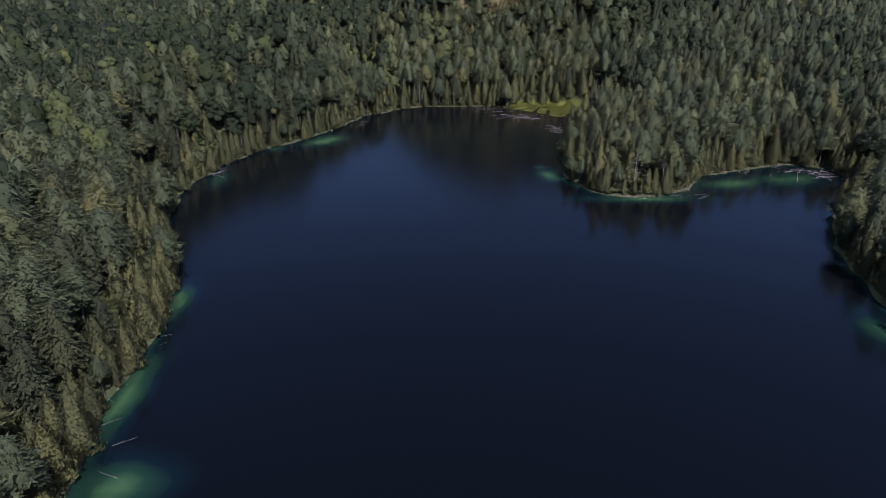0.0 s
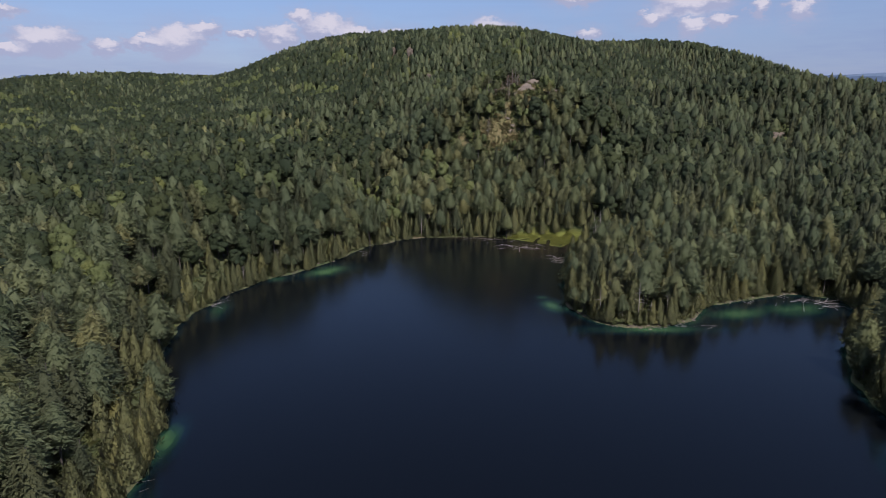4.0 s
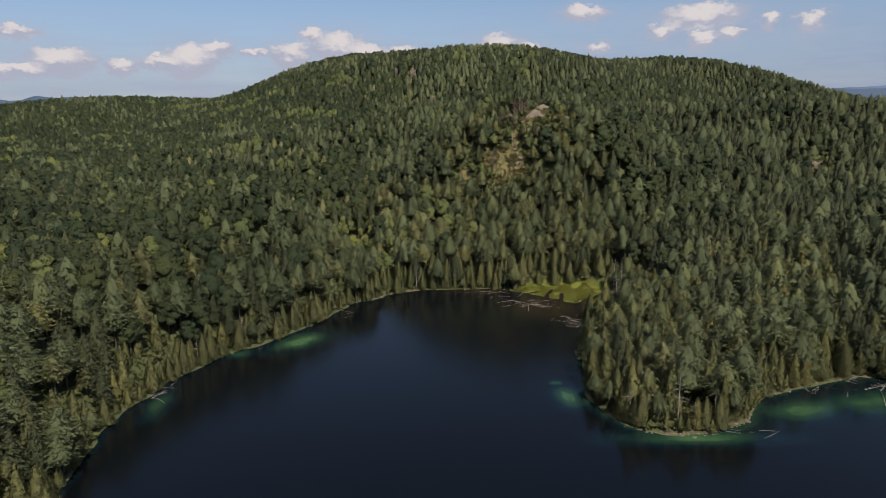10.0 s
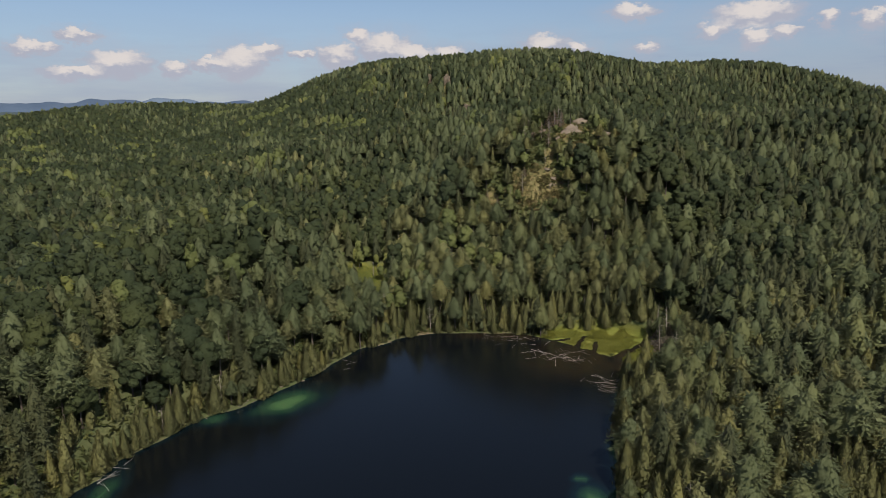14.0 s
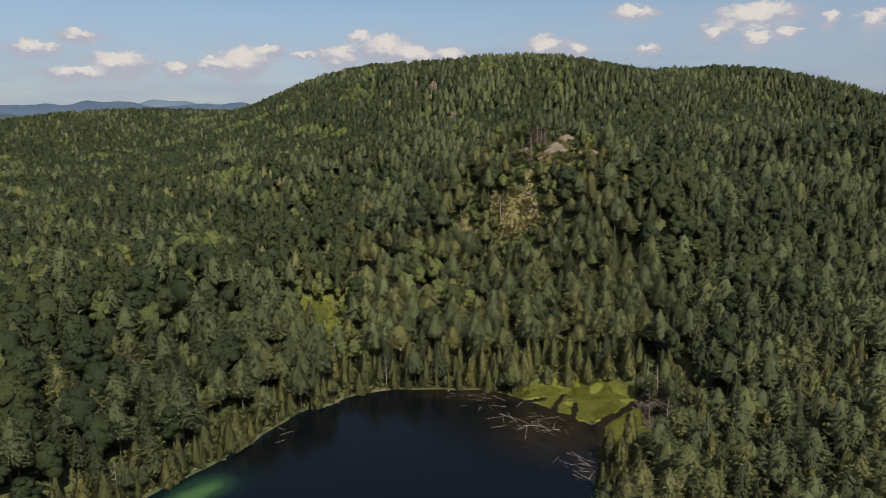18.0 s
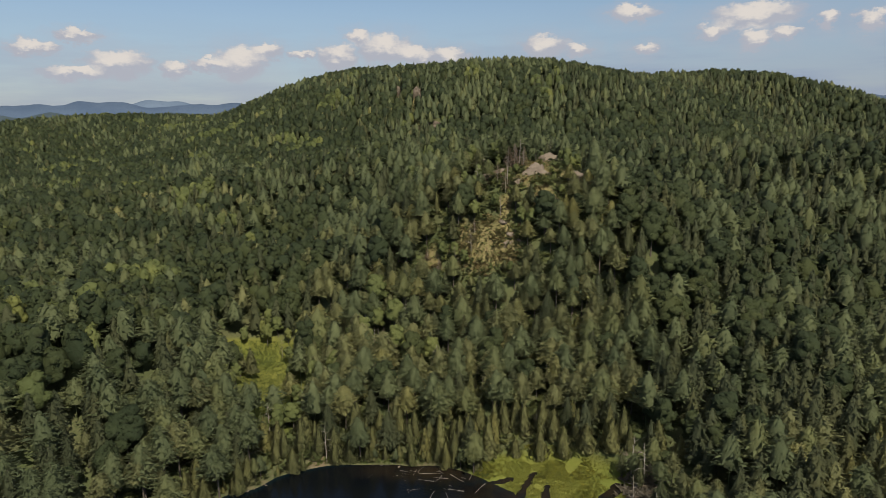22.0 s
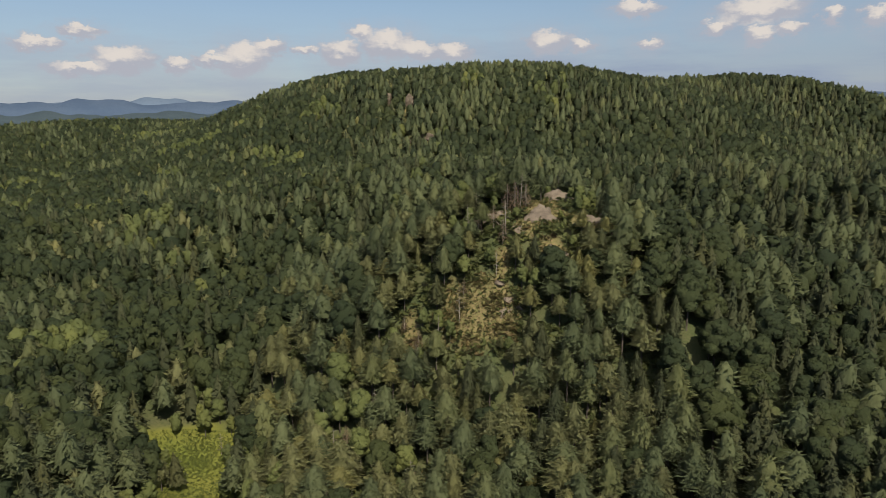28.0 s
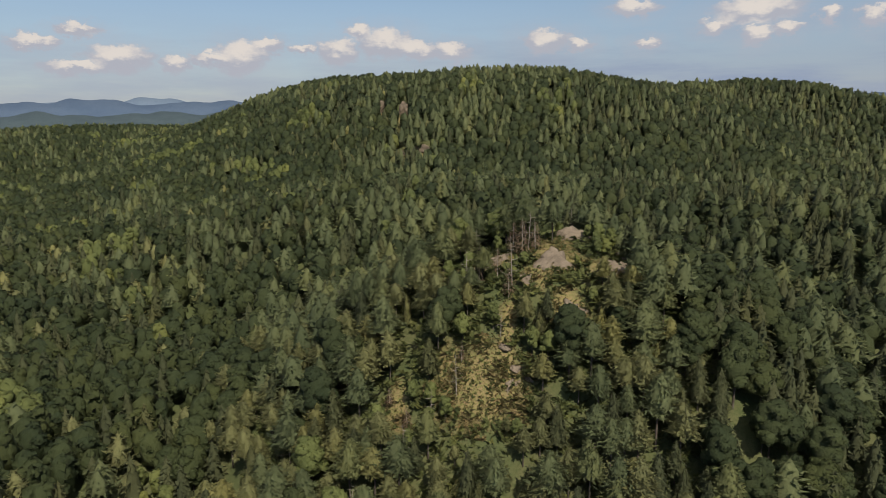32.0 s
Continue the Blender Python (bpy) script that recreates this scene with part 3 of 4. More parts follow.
def conifer(rng, height, radius, n, long, tiers, arms, low, drop, power, blunt, core, step, roll=0.3, slim=1.0):
    """Boughs in tiers round a dark heart: narrow blades of needles that slope out and down, bunched into arms."""
    rows, segs = core
    rings = []
    for k in range(rows):
        f = k / rows
        r = radius * ((1 - f) ** power * (1 - blunt) + blunt * math.sqrt(1 - f)) * (0.55 if k == 0 else 0.62)
        rings.append((height * (low + (0.96 - low) * f), r, 0.18, 0.25 * height / rows / 2))
    cv, ct = hull(rng, rings, segs, height * 0.97, rng.uniform(0, 6.28))
    flat = np.hypot(cv[:, 0], cv[:, 1])[:, None] + 0.2
    cl = cv * (0.7, 0.7, 0) / flat + (0, 0, 0.45)
    # blades
    f = 1 - (1 - (np.arange(n) + rng.uniform(0, 1, n)) / n) ** 0.62
    az = rng.uniform(0, 6.2832, n)
    at = f * tiers + rng.uniform(-0.12, 0.12, n)
    tier = np.clip(at.astype(int), 0, tiers - 1)
    p = np.clip(at - tier, 0, 1)
    phase, many = rng.uniform(0, 6.28, tiers + 1)[tier], rng.integers(arms - 1, arms + 2, tiers + 1)[tier]
    which = tier * 12 + np.floor(((az * many + phase) / 6.2832) % many).astype(int)
    reach = rng.uniform(0.78, 1.18, tiers * 12 + 24)[which]
    bunch = 0.84 + 0.20 * np.cos(az * many + phase)
    shelf = 1.15 - step * p
    full = (1 - f) ** power * (1 - blunt) + blunt * np.sqrt(1 - f) + 0.03
    r = radius * full * np.minimum(1, 0.72 + f * 1.6) * shelf * bunch * reach * rng.uniform(0.80, 1.06, n)
    out = np.stack([np.cos(az), np.sin(az), 0 * az], 1)
    side = np.stack([-np.sin(az), np.cos(az), 0 * az], 1)
    c = out * r[:, None] + np.stack([0 * f, 0 * f, height * (low + (0.965 - low) * f) - 0.10 * r], 1)
    way = out * 0.85 - np.array((0, 0, 1.0)) * (drop + rng.normal(size=n) * 0.34)[:, None] + side * rng.uniform(-0.7, 0.7, n)[:, None]
    way[f > 0.985] = (0, 0, 1.0)
    way /= np.linalg.norm(way, axis=1, keepdims=True)
    across = side + way * 0 + rng.normal(size=(n, 3)) * roll
    across -= way * (across * way).sum(1, keepdims=True)
    across /= np.linalg.norm(across, axis=1, keepdims=True)
    size = (long * rng.uniform(0.65, 1.35, n) * (1.1 - 0.45 * f))[:, None]
    wide = size * rng.uniform(0.28, 0.46, (n, 1)) * slim
    bv = np.stack([c - way * size * 0.5 + across * wide, c - way * size * 0.4 - across * wide, c + way * size * 0.62], 1).reshape(-1, 3)
    bl = out * 0.62 + np.stack([0 * f, 0 * f, 0.50 + 0.22 * f], 1) + rng.normal(size=(tiers * 12 + 24, 3))[which] * 0.20 + rng.normal(size=(n, 3)) * 0.26
    verts = np.concatenate([cv, bv])
    lie = np.concatenate([cl, np.repeat(bl, 3, 0)])
    verts[:, :2] += rng.normal(size=2) * 0.02 * verts[:, 2:3]
    return verts, np.concatenate([ct, np.arange(n * 3).reshape(-1, 3) + len(cv)]), lie / np.linalg.norm(lie, axis=1, keepdims=True)


def cedar_crown(rng, height, radius, n, low=0.04):
    """A dense spire of upright sprays hugging a lumpy cone."""
    f = (np.arange(n) + rng.uniform(0, 1, n)) / n
    f = 1 - (1 - f) ** 0.62
    az = np.arange(n) * 2.39996 + rng.uniform(-0.4, 0.4, n)
    belly = np.minimum(1, f * 5 + 0.6) * (1 - f) ** 0.75 + 0.04
    lump = 1 + 0.22 * np.sin(az * 2.0 + f * 9 + rng.uniform(0, 6)) + 0.16 * np.sin(f * 17 + az * 3) + 0.10 * np.sin(f * 31 - az * 2)
    r = radius * belly * lump * rng.uniform(0.72, 1.10, n)
    centres = np.stack([np.cos(az) * r, np.sin(az) * r, height * (low + (0.96 - low) * f)], 1)
    out = np.stack([np.cos(az), np.sin(az), 0.45 + 0 * az], 1)
    size = (radius * (3.3 / math.sqrt(n)) * (1.2 - 0.55 * f) + 0.05) * rng.uniform(0.75, 1.25, n)
    across = np.stack([-np.sin(az), np.cos(az), 0 * az], 1)
    way = out * rng.uniform(0.1, 0.55, (n, 1)) + np.array((0, 0, 1.0)) + rng.normal(size=(n, 3)) * 0.28
    size = size[:, None]
    verts = np.stack([centres + across * size * 0.62 - way * size * 0.6, centres - across * size * 0.62 - way * size * 0.6 - out * size * 0.2, centres + way * size * 1.15 + across * size * rng.uniform(-0.3, 0.3, (n, 1))], 1).reshape(-1, 3)
    lie = out * (0.8, 0.8, 0.8) + np.stack([0 * f, 0 * f, 0.1 + 0.5 * f], 1) + rng.normal(size=(n, 3)) * 0.24
    lie /= np.linalg.norm(lie, axis=1, keepdims=True)
    rows = 4 if n > 200 else 3
    rings = [(height * (low + (0.94 - low) * k / rows), radius * 0.74 * (min(1, 5 * k / rows + 0.6) * (1 - k / rows) ** 0.75), 0.15, 0.02 * height) for k in range(rows)]
    cv, ct = hull(rng, rings, 6, height * 0.93)
    cl = cv * (1, 1, 0) / (np.hypot(cv[:, 0], cv[:, 1])[:, None] + 0.2) + (0, 0, 0.6)
    cl /= np.linalg.norm(cl, axis=1, keepdims=True)
    return np.concatenate([cv, verts]), np.concatenate([ct, np.arange(n * 3).reshape(-1, 3) + len(cv)]), np.concatenate([cl, np.repeat(lie, 3, 0)])


def broad_crown(rng, height, radius, lobes, rows, segs, n, spray, low):
    """A rounded crown of leafy lobes, heaped round one dome, with loose sprays of leaves over them."""
    vs, ts, ls, count = [], [], [], 0
    middle = height * 0.5
    for i in range(lobes):
        if i == 0:
            c, span, tall = np.array((0, 0, height * (low + 0.98) / 2)), radius * (0.96 if lobes == 1 else 0.80), height * (0.98 - low) / 2 * (1 if lobes == 1 else 0.92)
        else:
            az, f = i * 2.39996 + rng.uniform(-0.5, 0.5), (i - 0.5) / (lobes - 1)
            r = radius * 0.66 * math.sqrt(1 - f * f * 0.9)
            span = radius * rng.uniform(0.34, 0.52)
            c, tall = np.array((math.cos(az) * r, math.sin(az) * r, height * (low + 0.14 + (0.76 - low) * f))), span * rng.uniform(0.8, 1.05)
        rings = []
        for k in range(rows):
            b = -1.0 + 2.35 * (k + 0.3) / rows - 0.05
            rings.append((tall * math.sin(b), span * max(math.cos(b), 0.25), 0.20, 0.12 * span))
        v, t = hull(rng, rings, segs, tall, rng.uniform(0, 6.28))
        lobe = v / (span, span, tall)
        lobe /= np.linalg.norm(lobe, axis=1, keepdims=True) + 1e-6
        v = v + c
        whole = (v - (0, 0, middle)) / (radius, radius, height * 0.45)
        whole /= np.linalg.norm(whole, axis=1, keepdims=True) + 1e-6
        vs.append(v)
        ts.append(t + count)
        ls.append(0.8 * lobe + 0.6 * whole + (0, 0, 0.2) + rng.normal(size=v.shape) * 0.14)
        count += len(v)
    verts, tris, lie = np.concatenate(vs), np.concatenate(ts), np.concatenate(ls)
    lie /= np.linalg.norm(lie, axis=1, keepdims=True)
    if n:
        face = tris[rng.integers(0, len(tris), n)]
        w = rng.dirichlet((1, 1, 1), n)[..., None]
        at, out = (verts[face] * w).sum(1), (lie[face] * w).sum(1)
        tv, tt = leaves(rng, at + out * spray * 0.45, out + rng.normal(size=(n, 3)) * 0.55, spray * rng.uniform(0.6, 1.25, n))
        tl = np.repeat(out + rng.normal(size=(n, 3)) * 0.48, 3, 0)
        verts, tris, lie = np.concatenate([verts, tv]), np.concatenate([tris, tt + len(verts)]), np.concatenate([lie, tl / np.linalg.norm(tl, axis=1, keepdims=True)])
    return verts, tris, lie


def tube(points, radii, sides=6):
    """A tapered, bent stem through the points."""
    points = np.array(points, float)
    verts, quads = [], []
    for i, (p, r) in enumerate(zip(points, radii)):
        way = points[min(i + 1, len(points) - 1)] - points[max(i - 1, 0)]
        way = way / np.linalg.norm(way)
        a = np.cross(way, (0.3, 1, 0.1) if abs(way[1]) < 0.9 else (1, 0, 0))
        a /= np.linalg.norm(a)
        b = np.cross(way, a)
        for k in range(sides):
            t = k * 6.2832 / sides
            verts.append(p + r * (math.cos(t) * a + math.sin(t) * b))
    for i in range(len(points) - 1):
        for k in range(sides):
            quads.append((i * sides + k, i * sides + (k + 1) % sides, (i + 1) * sides + (k + 1) % sides, (i + 1) * sides + k))
    return np.array(verts), np.array(quads)


def merge(pieces):
    verts, faces, n = [], [], 0
    for v, f in pieces:
        verts.append(v)
        faces.append(np.asarray(f) + n)
        n += len(v)
    return np.concatenate(verts), np.concatenate(faces)


def trunk_pieces(rng, height, thick, limbs, reach, rise=0.25, low=0.35):
    lean = rng.normal(size=2) * 0.012 * height
    pieces = [tube([(0, 0, -0.8), (lean[0] * 0.3, lean[1] * 0.3, height * 0.4), (lean[0], lean[1], height * 0.94)], (thick, thick * 0.7, thick * 0.12))]
    for i in range(limbs):
        f = low + (0.9 - low) * (i + 0.5) / limbs
        az = i * 2.4 + rng.uniform(-0.4, 0.4)
        r = reach * (1 - f) ** 0.7 * rng.uniform(0.6, 1.0) + 0.3
        c = np.array((lean[0] * f, lean[1] * f, height * f))
        pieces.append(tube([c, c + (math.cos(az) * r * 0.5, math.sin(az) * r * 0.5, rise * r * 0.4), c + (math.cos(az) * r, math.sin(az) * r, rise * r)], (thick * 0.3, thick * 0.2, thick * 0.05), 4))
    return pieces


def crown(kind, rng, level):
    """Height, radius, and crown with the directions in which its leaves lie, at one of four grades of detail; sizes in metres."""
    if kind in ("pine", "fir"):
        h, r = (rng.uniform(14, 18), rng.uniform(3.9, 5.2)) if kind == "pine" else (rng.uniform(11.5, 15.5), rng.uniform(3.2, 4.3))
        n, long, core = ((900, 1.10, (4, 7)), (270, 1.65, (4, 6)), (115, 2.0, (3, 6)), (42, 2.6, (3, 5)))[level]
        return h, r, conifer(rng, h, r, n, long, 6 if level < 2 else 5, 5, low=rng.uniform(0.36, 0.50), drop=-0.10, power=0.9, blunt=0.85, core=core, step=0.66, roll=0.75, slim=0.62)
    if kind == "spruce":
        h, r = rng.uniform(12.5, 16.5), rng.uniform(3.0, 4.0)
        n, long, core = ((760, 0.70, (4, 7)), (220, 1.1, (4, 6)), (96, 1.45, (3, 6)), (36, 2.0, (3, 5)))[level]
        return h, r, conifer(rng, h, r, n, long, 9 if level < 2 else 6, 6, low=0.20, drop=0.36, power=0.9, blunt=0.55, core=core, step=0.5)
    if kind == "cedar":
        h, r = rng.uniform(8, 12.5), rng.uniform(1.8, 2.6)
        return h, r, cedar_crown(rng, h, r, (760, 340, 150, 64)[level])
    h, r = rng.uniform(12, 16), rng.uniform(3.2, 4.3)
    if kind == "aspen":
        r *= 0.88
    form = ((12, 3, 7, 900, 0.32), (9, 3, 6, 230, 0.52), (5, 3, 5, 90, 0.72), (1, 4, 6, 40, 0.95))[level]
    return h, r, broad_crown(rng, h, r, *form, low=(0.26, 0.2, 0.14, 0.1)[level])


def scatter(rng, x0, x1, y0, y1, step):
    nx, ny = int((x1 - x0) / step), int((y1 - y0) / (step * 0.87))
    gx, gy = np.meshgrid(np.arange(nx), np.arange(ny))
    gx = x0 + (gx + 0.5 * (gy % 2)) * step + rng.uniform(-0.42, 0.42, gx.shape) * step
    gy = y0 + gy * step * 0.87 + rng.uniform(-0.42, 0.42, gy.shape) * step
    return gx.ravel(), gy.ravel()


def bank_row(rng):
    """Cedars crowding the water's edge."""
    xs, ys = [], []
    for (ax, ay), (bx, by) in zip(SHORE, np.roll(SHORE, -1, 0)):
        n = max(1, int(math.hypot(bx - ax, by - ay) / 1.9))
        nx, ny = -(by - ay) / math.hypot(bx - ax, by - ay), (bx - ax) / math.hypot(bx - ax, by - ay)
        for i in range(n):
            k, off = (i + rng.uniform(0, 1)) / n, rng.uniform(-0.2, 2.0) + 0.9 * (ax > 36)
            xs.append(ax + (bx - ax) * k + nx * off)
            ys.append(ay + (by - ay) * k + ny * off)
    x, y = np.array(xs), np.array(ys)
    keep = (on_marsh(x, y) > 1.1) & (oval(x, y, -13, 309, 4, 6) > 1) & (from_shore(x, y) > -0.4)
    return x[keep], y[keep]


def tree_sites():
    rng = np.random.default_rng(7)
    near, far = scatter(rng, -260, 330, 0, 470, 5.2), scatter(rng, -1100, 1000, -120, 1350, 5.6)
    fx, fy = far
    out = ~((fx > -260) & (fx < 330) & (fy > 0) & (fy < 470))
    x, y = np.concatenate([near[0], fx[out]]), np.concatenate([near[1], fy[out]])
    wedge = (np.abs(x - 15) < 0.70 * (y + 15) + 28) & (y < 985 + np.clip(-(x + 200) * 1.2, 0, 330)) & (y > 30)
    d = np.full(x.shape, 999.0)
    close = (x > -200) & (x < 260) & (y < 430)
    d[close] = from_shore(x[close], y[close])
    wedge |= (d < 45) | ((d < 150) & (y < 260))
    gap = 0.04 + 0.10 * (lumps(x, y, 17, 8.0) > 0.45)
    keep = wedge & (d > 3.0) & (on_marsh(x, y) > 1.0) & (in_clearing(x, y) > 1.0) & (rng.uniform(0, 1, len(x)) > gap)
    far_side = (y > 700) & (hills(x, y - 55) > hills(x, y) + 7)          # thinner behind the crest
    keep &= ~(far_side & (rng.uniform(0, 1, len(x)) < 0.7))
    x, y, d = x[keep], y[keep], d[keep]
    u = rng.uniform(0, 1, len(x))
    soft = 0.42 + 0.6 * lumps(x, y, 30, 4.0)             # stands of broadleaf wood
    soft = soft + np.clip((-60 - x) / 160, 0, 0.35) * (y > 240) + 0.12 * (y > 480) - 0.15 * (y > 760)
    point = (x > 38) & (x < 150) & (y > 175) & (y < 300)     # the wooded point
    kind = np.where(u < 0.80 * np.clip(soft, 0.05, 0.9), 3, np.where(u > 0.86, 1, 0))
    pale = lumps(x, y, 22, 11.0) + 0.5 * lumps(x, y, 7, 3.0)
    kind = np.where((kind == 3) & (pale > 0.62), 4, kind)
    w = rng.uniform(0, 1, len(x))
    kind = np.where((kind == 3) & (y < 480) & (w < np.where(d < 35, 0.75, np.where(x > -40, 0.45, 0.0))), 0, kind)
    kind = np.where((oval(x, y, -75, 392, 55, 45) < 1) & (u < 0.75), 3, kind)
    kind = np.where((oval(x, y, -125, 300, 55, 85) < 1) & (u < 0.62), np.where(u < 0.08, 4, 3), kind)
    kind = np.where((oval(x, y, 125, 395, 45, 55) < 1) & (u < 0.5), 3, kind)
    kind = np.where(oval(x, y, -113, 403, 15, 10) < 1, 4, kind)
    kind = np.where(point, np.where(u < 0.55, 1, np.where(u < 0.75, 2, 0)), kind)
    kind = np.where((d < 9 + 4 * lumps(x, y, 6)) & (u < 0.8), 2, kind)
    slope = (x > -42 + 8 * lumps(x, y, 12)) & (x < 84) & (y > 318) & (y < 412)
    kind = np.where(slope & (u > 0.22), np.where(u > 0.86, 1, np.where(u > 0.74, 2, np.where(u > 0.62, 0, 5))), kind)
    kind = np.where(point & (u > 0.40) & (u < 0.52), 5, kind)
    kind = np.where((kind == 0) & (u > 0.80) & (x < 60), 5, kind)
    kind = np.where((kind == 4) & (x > 90), 3, kind)
    v = rng.uniform(0, 1, len(x))
    kind = np.where((kind == 0) & (x > 85) & (v < 0.6), 1, kind)
    kind = np.where((kind == 0) & (x < -50) & (v < 0.35), 1, kind)
    kind = np.where((kind == 1) & point & (v < 0.22), 0, kind)
    kind = np.where((in_clearing(x, y) < 1.8) & (y < 460) & (u < 0.5), 4, kind)
    kind = np.where(((on_marsh(x, y) < 2.1) & (y > 303) | (y > 300) & (x > -30) & (d < 13)) & (u < 0.85), 2, kind)      # cedars round the head of the lake
    grow = rng.uniform(0.74, 1.14, len(x)) * np.where((kind == 2) & point, 1.3, 1.0) * np.where((kind == 4) & (in_clearing(x, y) < 1.8), 0.6, 1.0)
    thin = np.clip(1.5 - oval(x, y, 48, 412, 20, 13), 0, 1) * rng.uniform(0.7, 1.15, len(x))       # stunted growth below the bare rock
    thin = np.maximum(thin, np.clip(1.5 - oval(x, y, 30, 381, 13, 9), 0, 1) * rng.uniform(0.6, 1.0, len(x)))
    thin = np.maximum(thin, np.clip(1.4 - oval(x, y, -38, 330, 11, 10, 0.35), 0, 1) * 0.8)
    thin = np.maximum(thin, np.clip(1.4 - oval(x, y, -58, 360, 7, 8), 0, 1) * 0.8)
    grow = grow * (1 - 0.56 * thin)
    grow = grow * np.where((oval(x, y, 72, 292, 15, 22) < 1) & (y < 312), 0.62, 1.0)        # low growth beside the marsh
    grow = np.where(y > 560, 0.5 * grow + 0.40, grow)
    alive = rng.uniform(0, 1, len(x)) > 0.12 * thin
    x, y, d, kind, grow = x[alive], y[alive], d[alive], kind[alive], grow[alive]
    bx, by = bank_row(rng)
    x, y, d, kind = np.append(x, bx), np.append(y, by), np.append(d, from_shore(bx, by)), np.append(kind, rng.choice([2, 2, 2, 2, 2, 2, 2, 0], len(bx)))
    return rng, x, y, d, kind, np.append(grow, (0.34 + 0.80 * rng.uniform(0, 1, len(bx)) ** 1.5) * np.where(by < 300, 1.0, 0.75))


LABELS = {
    "pine": "tall blue-green white pine with layered boughs on the slope",
    "spruce": "narrow dark green spruce with drooping boughs",
    "cedar": "olive-green cedar spire standing near the water",
    "maple": "round-crowned green broadleaf tree in the wood",
    "fir": "pale olive-green fir among darker trees on the slope",
    "aspen": "pale yellow-green broadleaf tree with a light crown",
}
CATEGORY = {"pine": "pine tree", "spruce": "spruce tree", "cedar": "cedar tree", "maple": "broadleaf tree", "aspen": "aspen tree", "fir": "fir tree"}


def joined_wood(name, label, kind, level, x, y, z, grow, rng, variants):
    """A wood of many trees in one mesh."""
    if len(x) == 0:
        return
    vs, ts, tint, lie, n = [], [], [], [], 0
    pick = rng.integers(0, variants, len(x))
    for v in range(variants):
        h, r, (cv, ct, cn) = crown(kind, rng, level)
        verts, tris = cv, ct
        if level == 1:
            tv, tq = tube([(0, 0, -1.5), (0, 0, h * 0.9)], (0.2, 0.05), 3)
            verts, tris = np.concatenate([cv, tv]), np.concatenate([ct, np.concatenate([tq[:, :3], tq[:, [0, 2, 3]]]) + len(cv)])
            cn = np.concatenate([cn, tv * (1, 1, 0) + (0, 0, 0.01)])
        s = pick == v
        m = int(s.sum())
        if not m:
            continue
        a, k = rng.uniform(0, 6.283, m), grow[s]
        wide = k * rng.uniform(0.9, 1.15, m) * (1.0, 1.08, 1.06, 1.08)[level]
        c, sn = np.cos(a) * wide, np.sin(a) * wide
        px = verts[:, 0] * c[:, None] - verts[:, 1] * sn[:, None] + x[s][:, None]
        py = verts[:, 0] * sn[:, None] + verts[:, 1] * c[:, None] + y[s][:, None]
        pz = verts[:, 2] * k[:, None] + z[s][:, None]
        vs.append(np.stack([px, py, pz], 2).reshape(-1, 3))
        ts.append((tris[None] + (n + np.arange(m) * len(verts))[:, None, None]).reshape(-1, 3))
        tint.append(np.repeat(rng.uniform(0, 1, m), len(verts)))
        ca, sa = np.cos(a)[:, None], np.sin(a)[:, None]
        lie.append(np.stack([cn[:, 0] * ca - cn[:, 1] * sa, cn[:, 0] * sa + cn[:, 1] * ca, cn[:, 2] + 0 * ca], 2).reshape(-1, 3))
        n += m * len(verts)
    ob = new(name, mesh_of(name, np.concatenate(vs), tris=np.concatenate(ts), mats=[WOOD_LEAF[kind, level]], tint=np.concatenate(tint), lie=np.concatenate(lie)))
    tagged(ob, label, "forest", kind="stuff")


def single_tree(kind, rng, variants):
    made = []
    for v in range(variants):
        h, r, (cv, ct, cn) = crown(kind, rng, 0)
        tv, tq = merge(trunk_pieces(rng, h, 0.014 * h + 0.04, {"pine": 6, "spruce": 5, "cedar": 0, "maple": 6, "aspen": 6, "fir": 5}[kind], r * 0.8, low={"pine": 0.2, "spruce": 0.12, "maple": 0.3}.get(kind, 0.3)))
        made.append((mesh_of(kind + "_trunk", tv, tq, mats=[BARK], smooth=True), mesh_of(kind + "_crown", cv, tris=ct, mats=[LEAF[kind]], lie=cn)))
    return made


def plant(kind, meshes, spots, rng):
    name = {"maple": "broadleaf_tree"}.get(kind, kind + "_tree")
    for x, y, z, k in spots:
        trunk, leaves = meshes[rng.integers(0, len(meshes))]
        root = new(name)
        root.location, root.rotation_euler, root.scale = (x, y, z), (0, 0, rng.uniform(0, 6.28)), (k * rng.uniform(0.95, 1.28), k * rng.uniform(0.95, 1.28), k)
        tagged(root, LABELS[kind], CATEGORY[kind], group=CATEGORY[kind] + "s by the lake")
        for part_name, me in (("trunk", trunk), ("crown", leaves)):
            p = new(part_name, me)
            p.parent = root


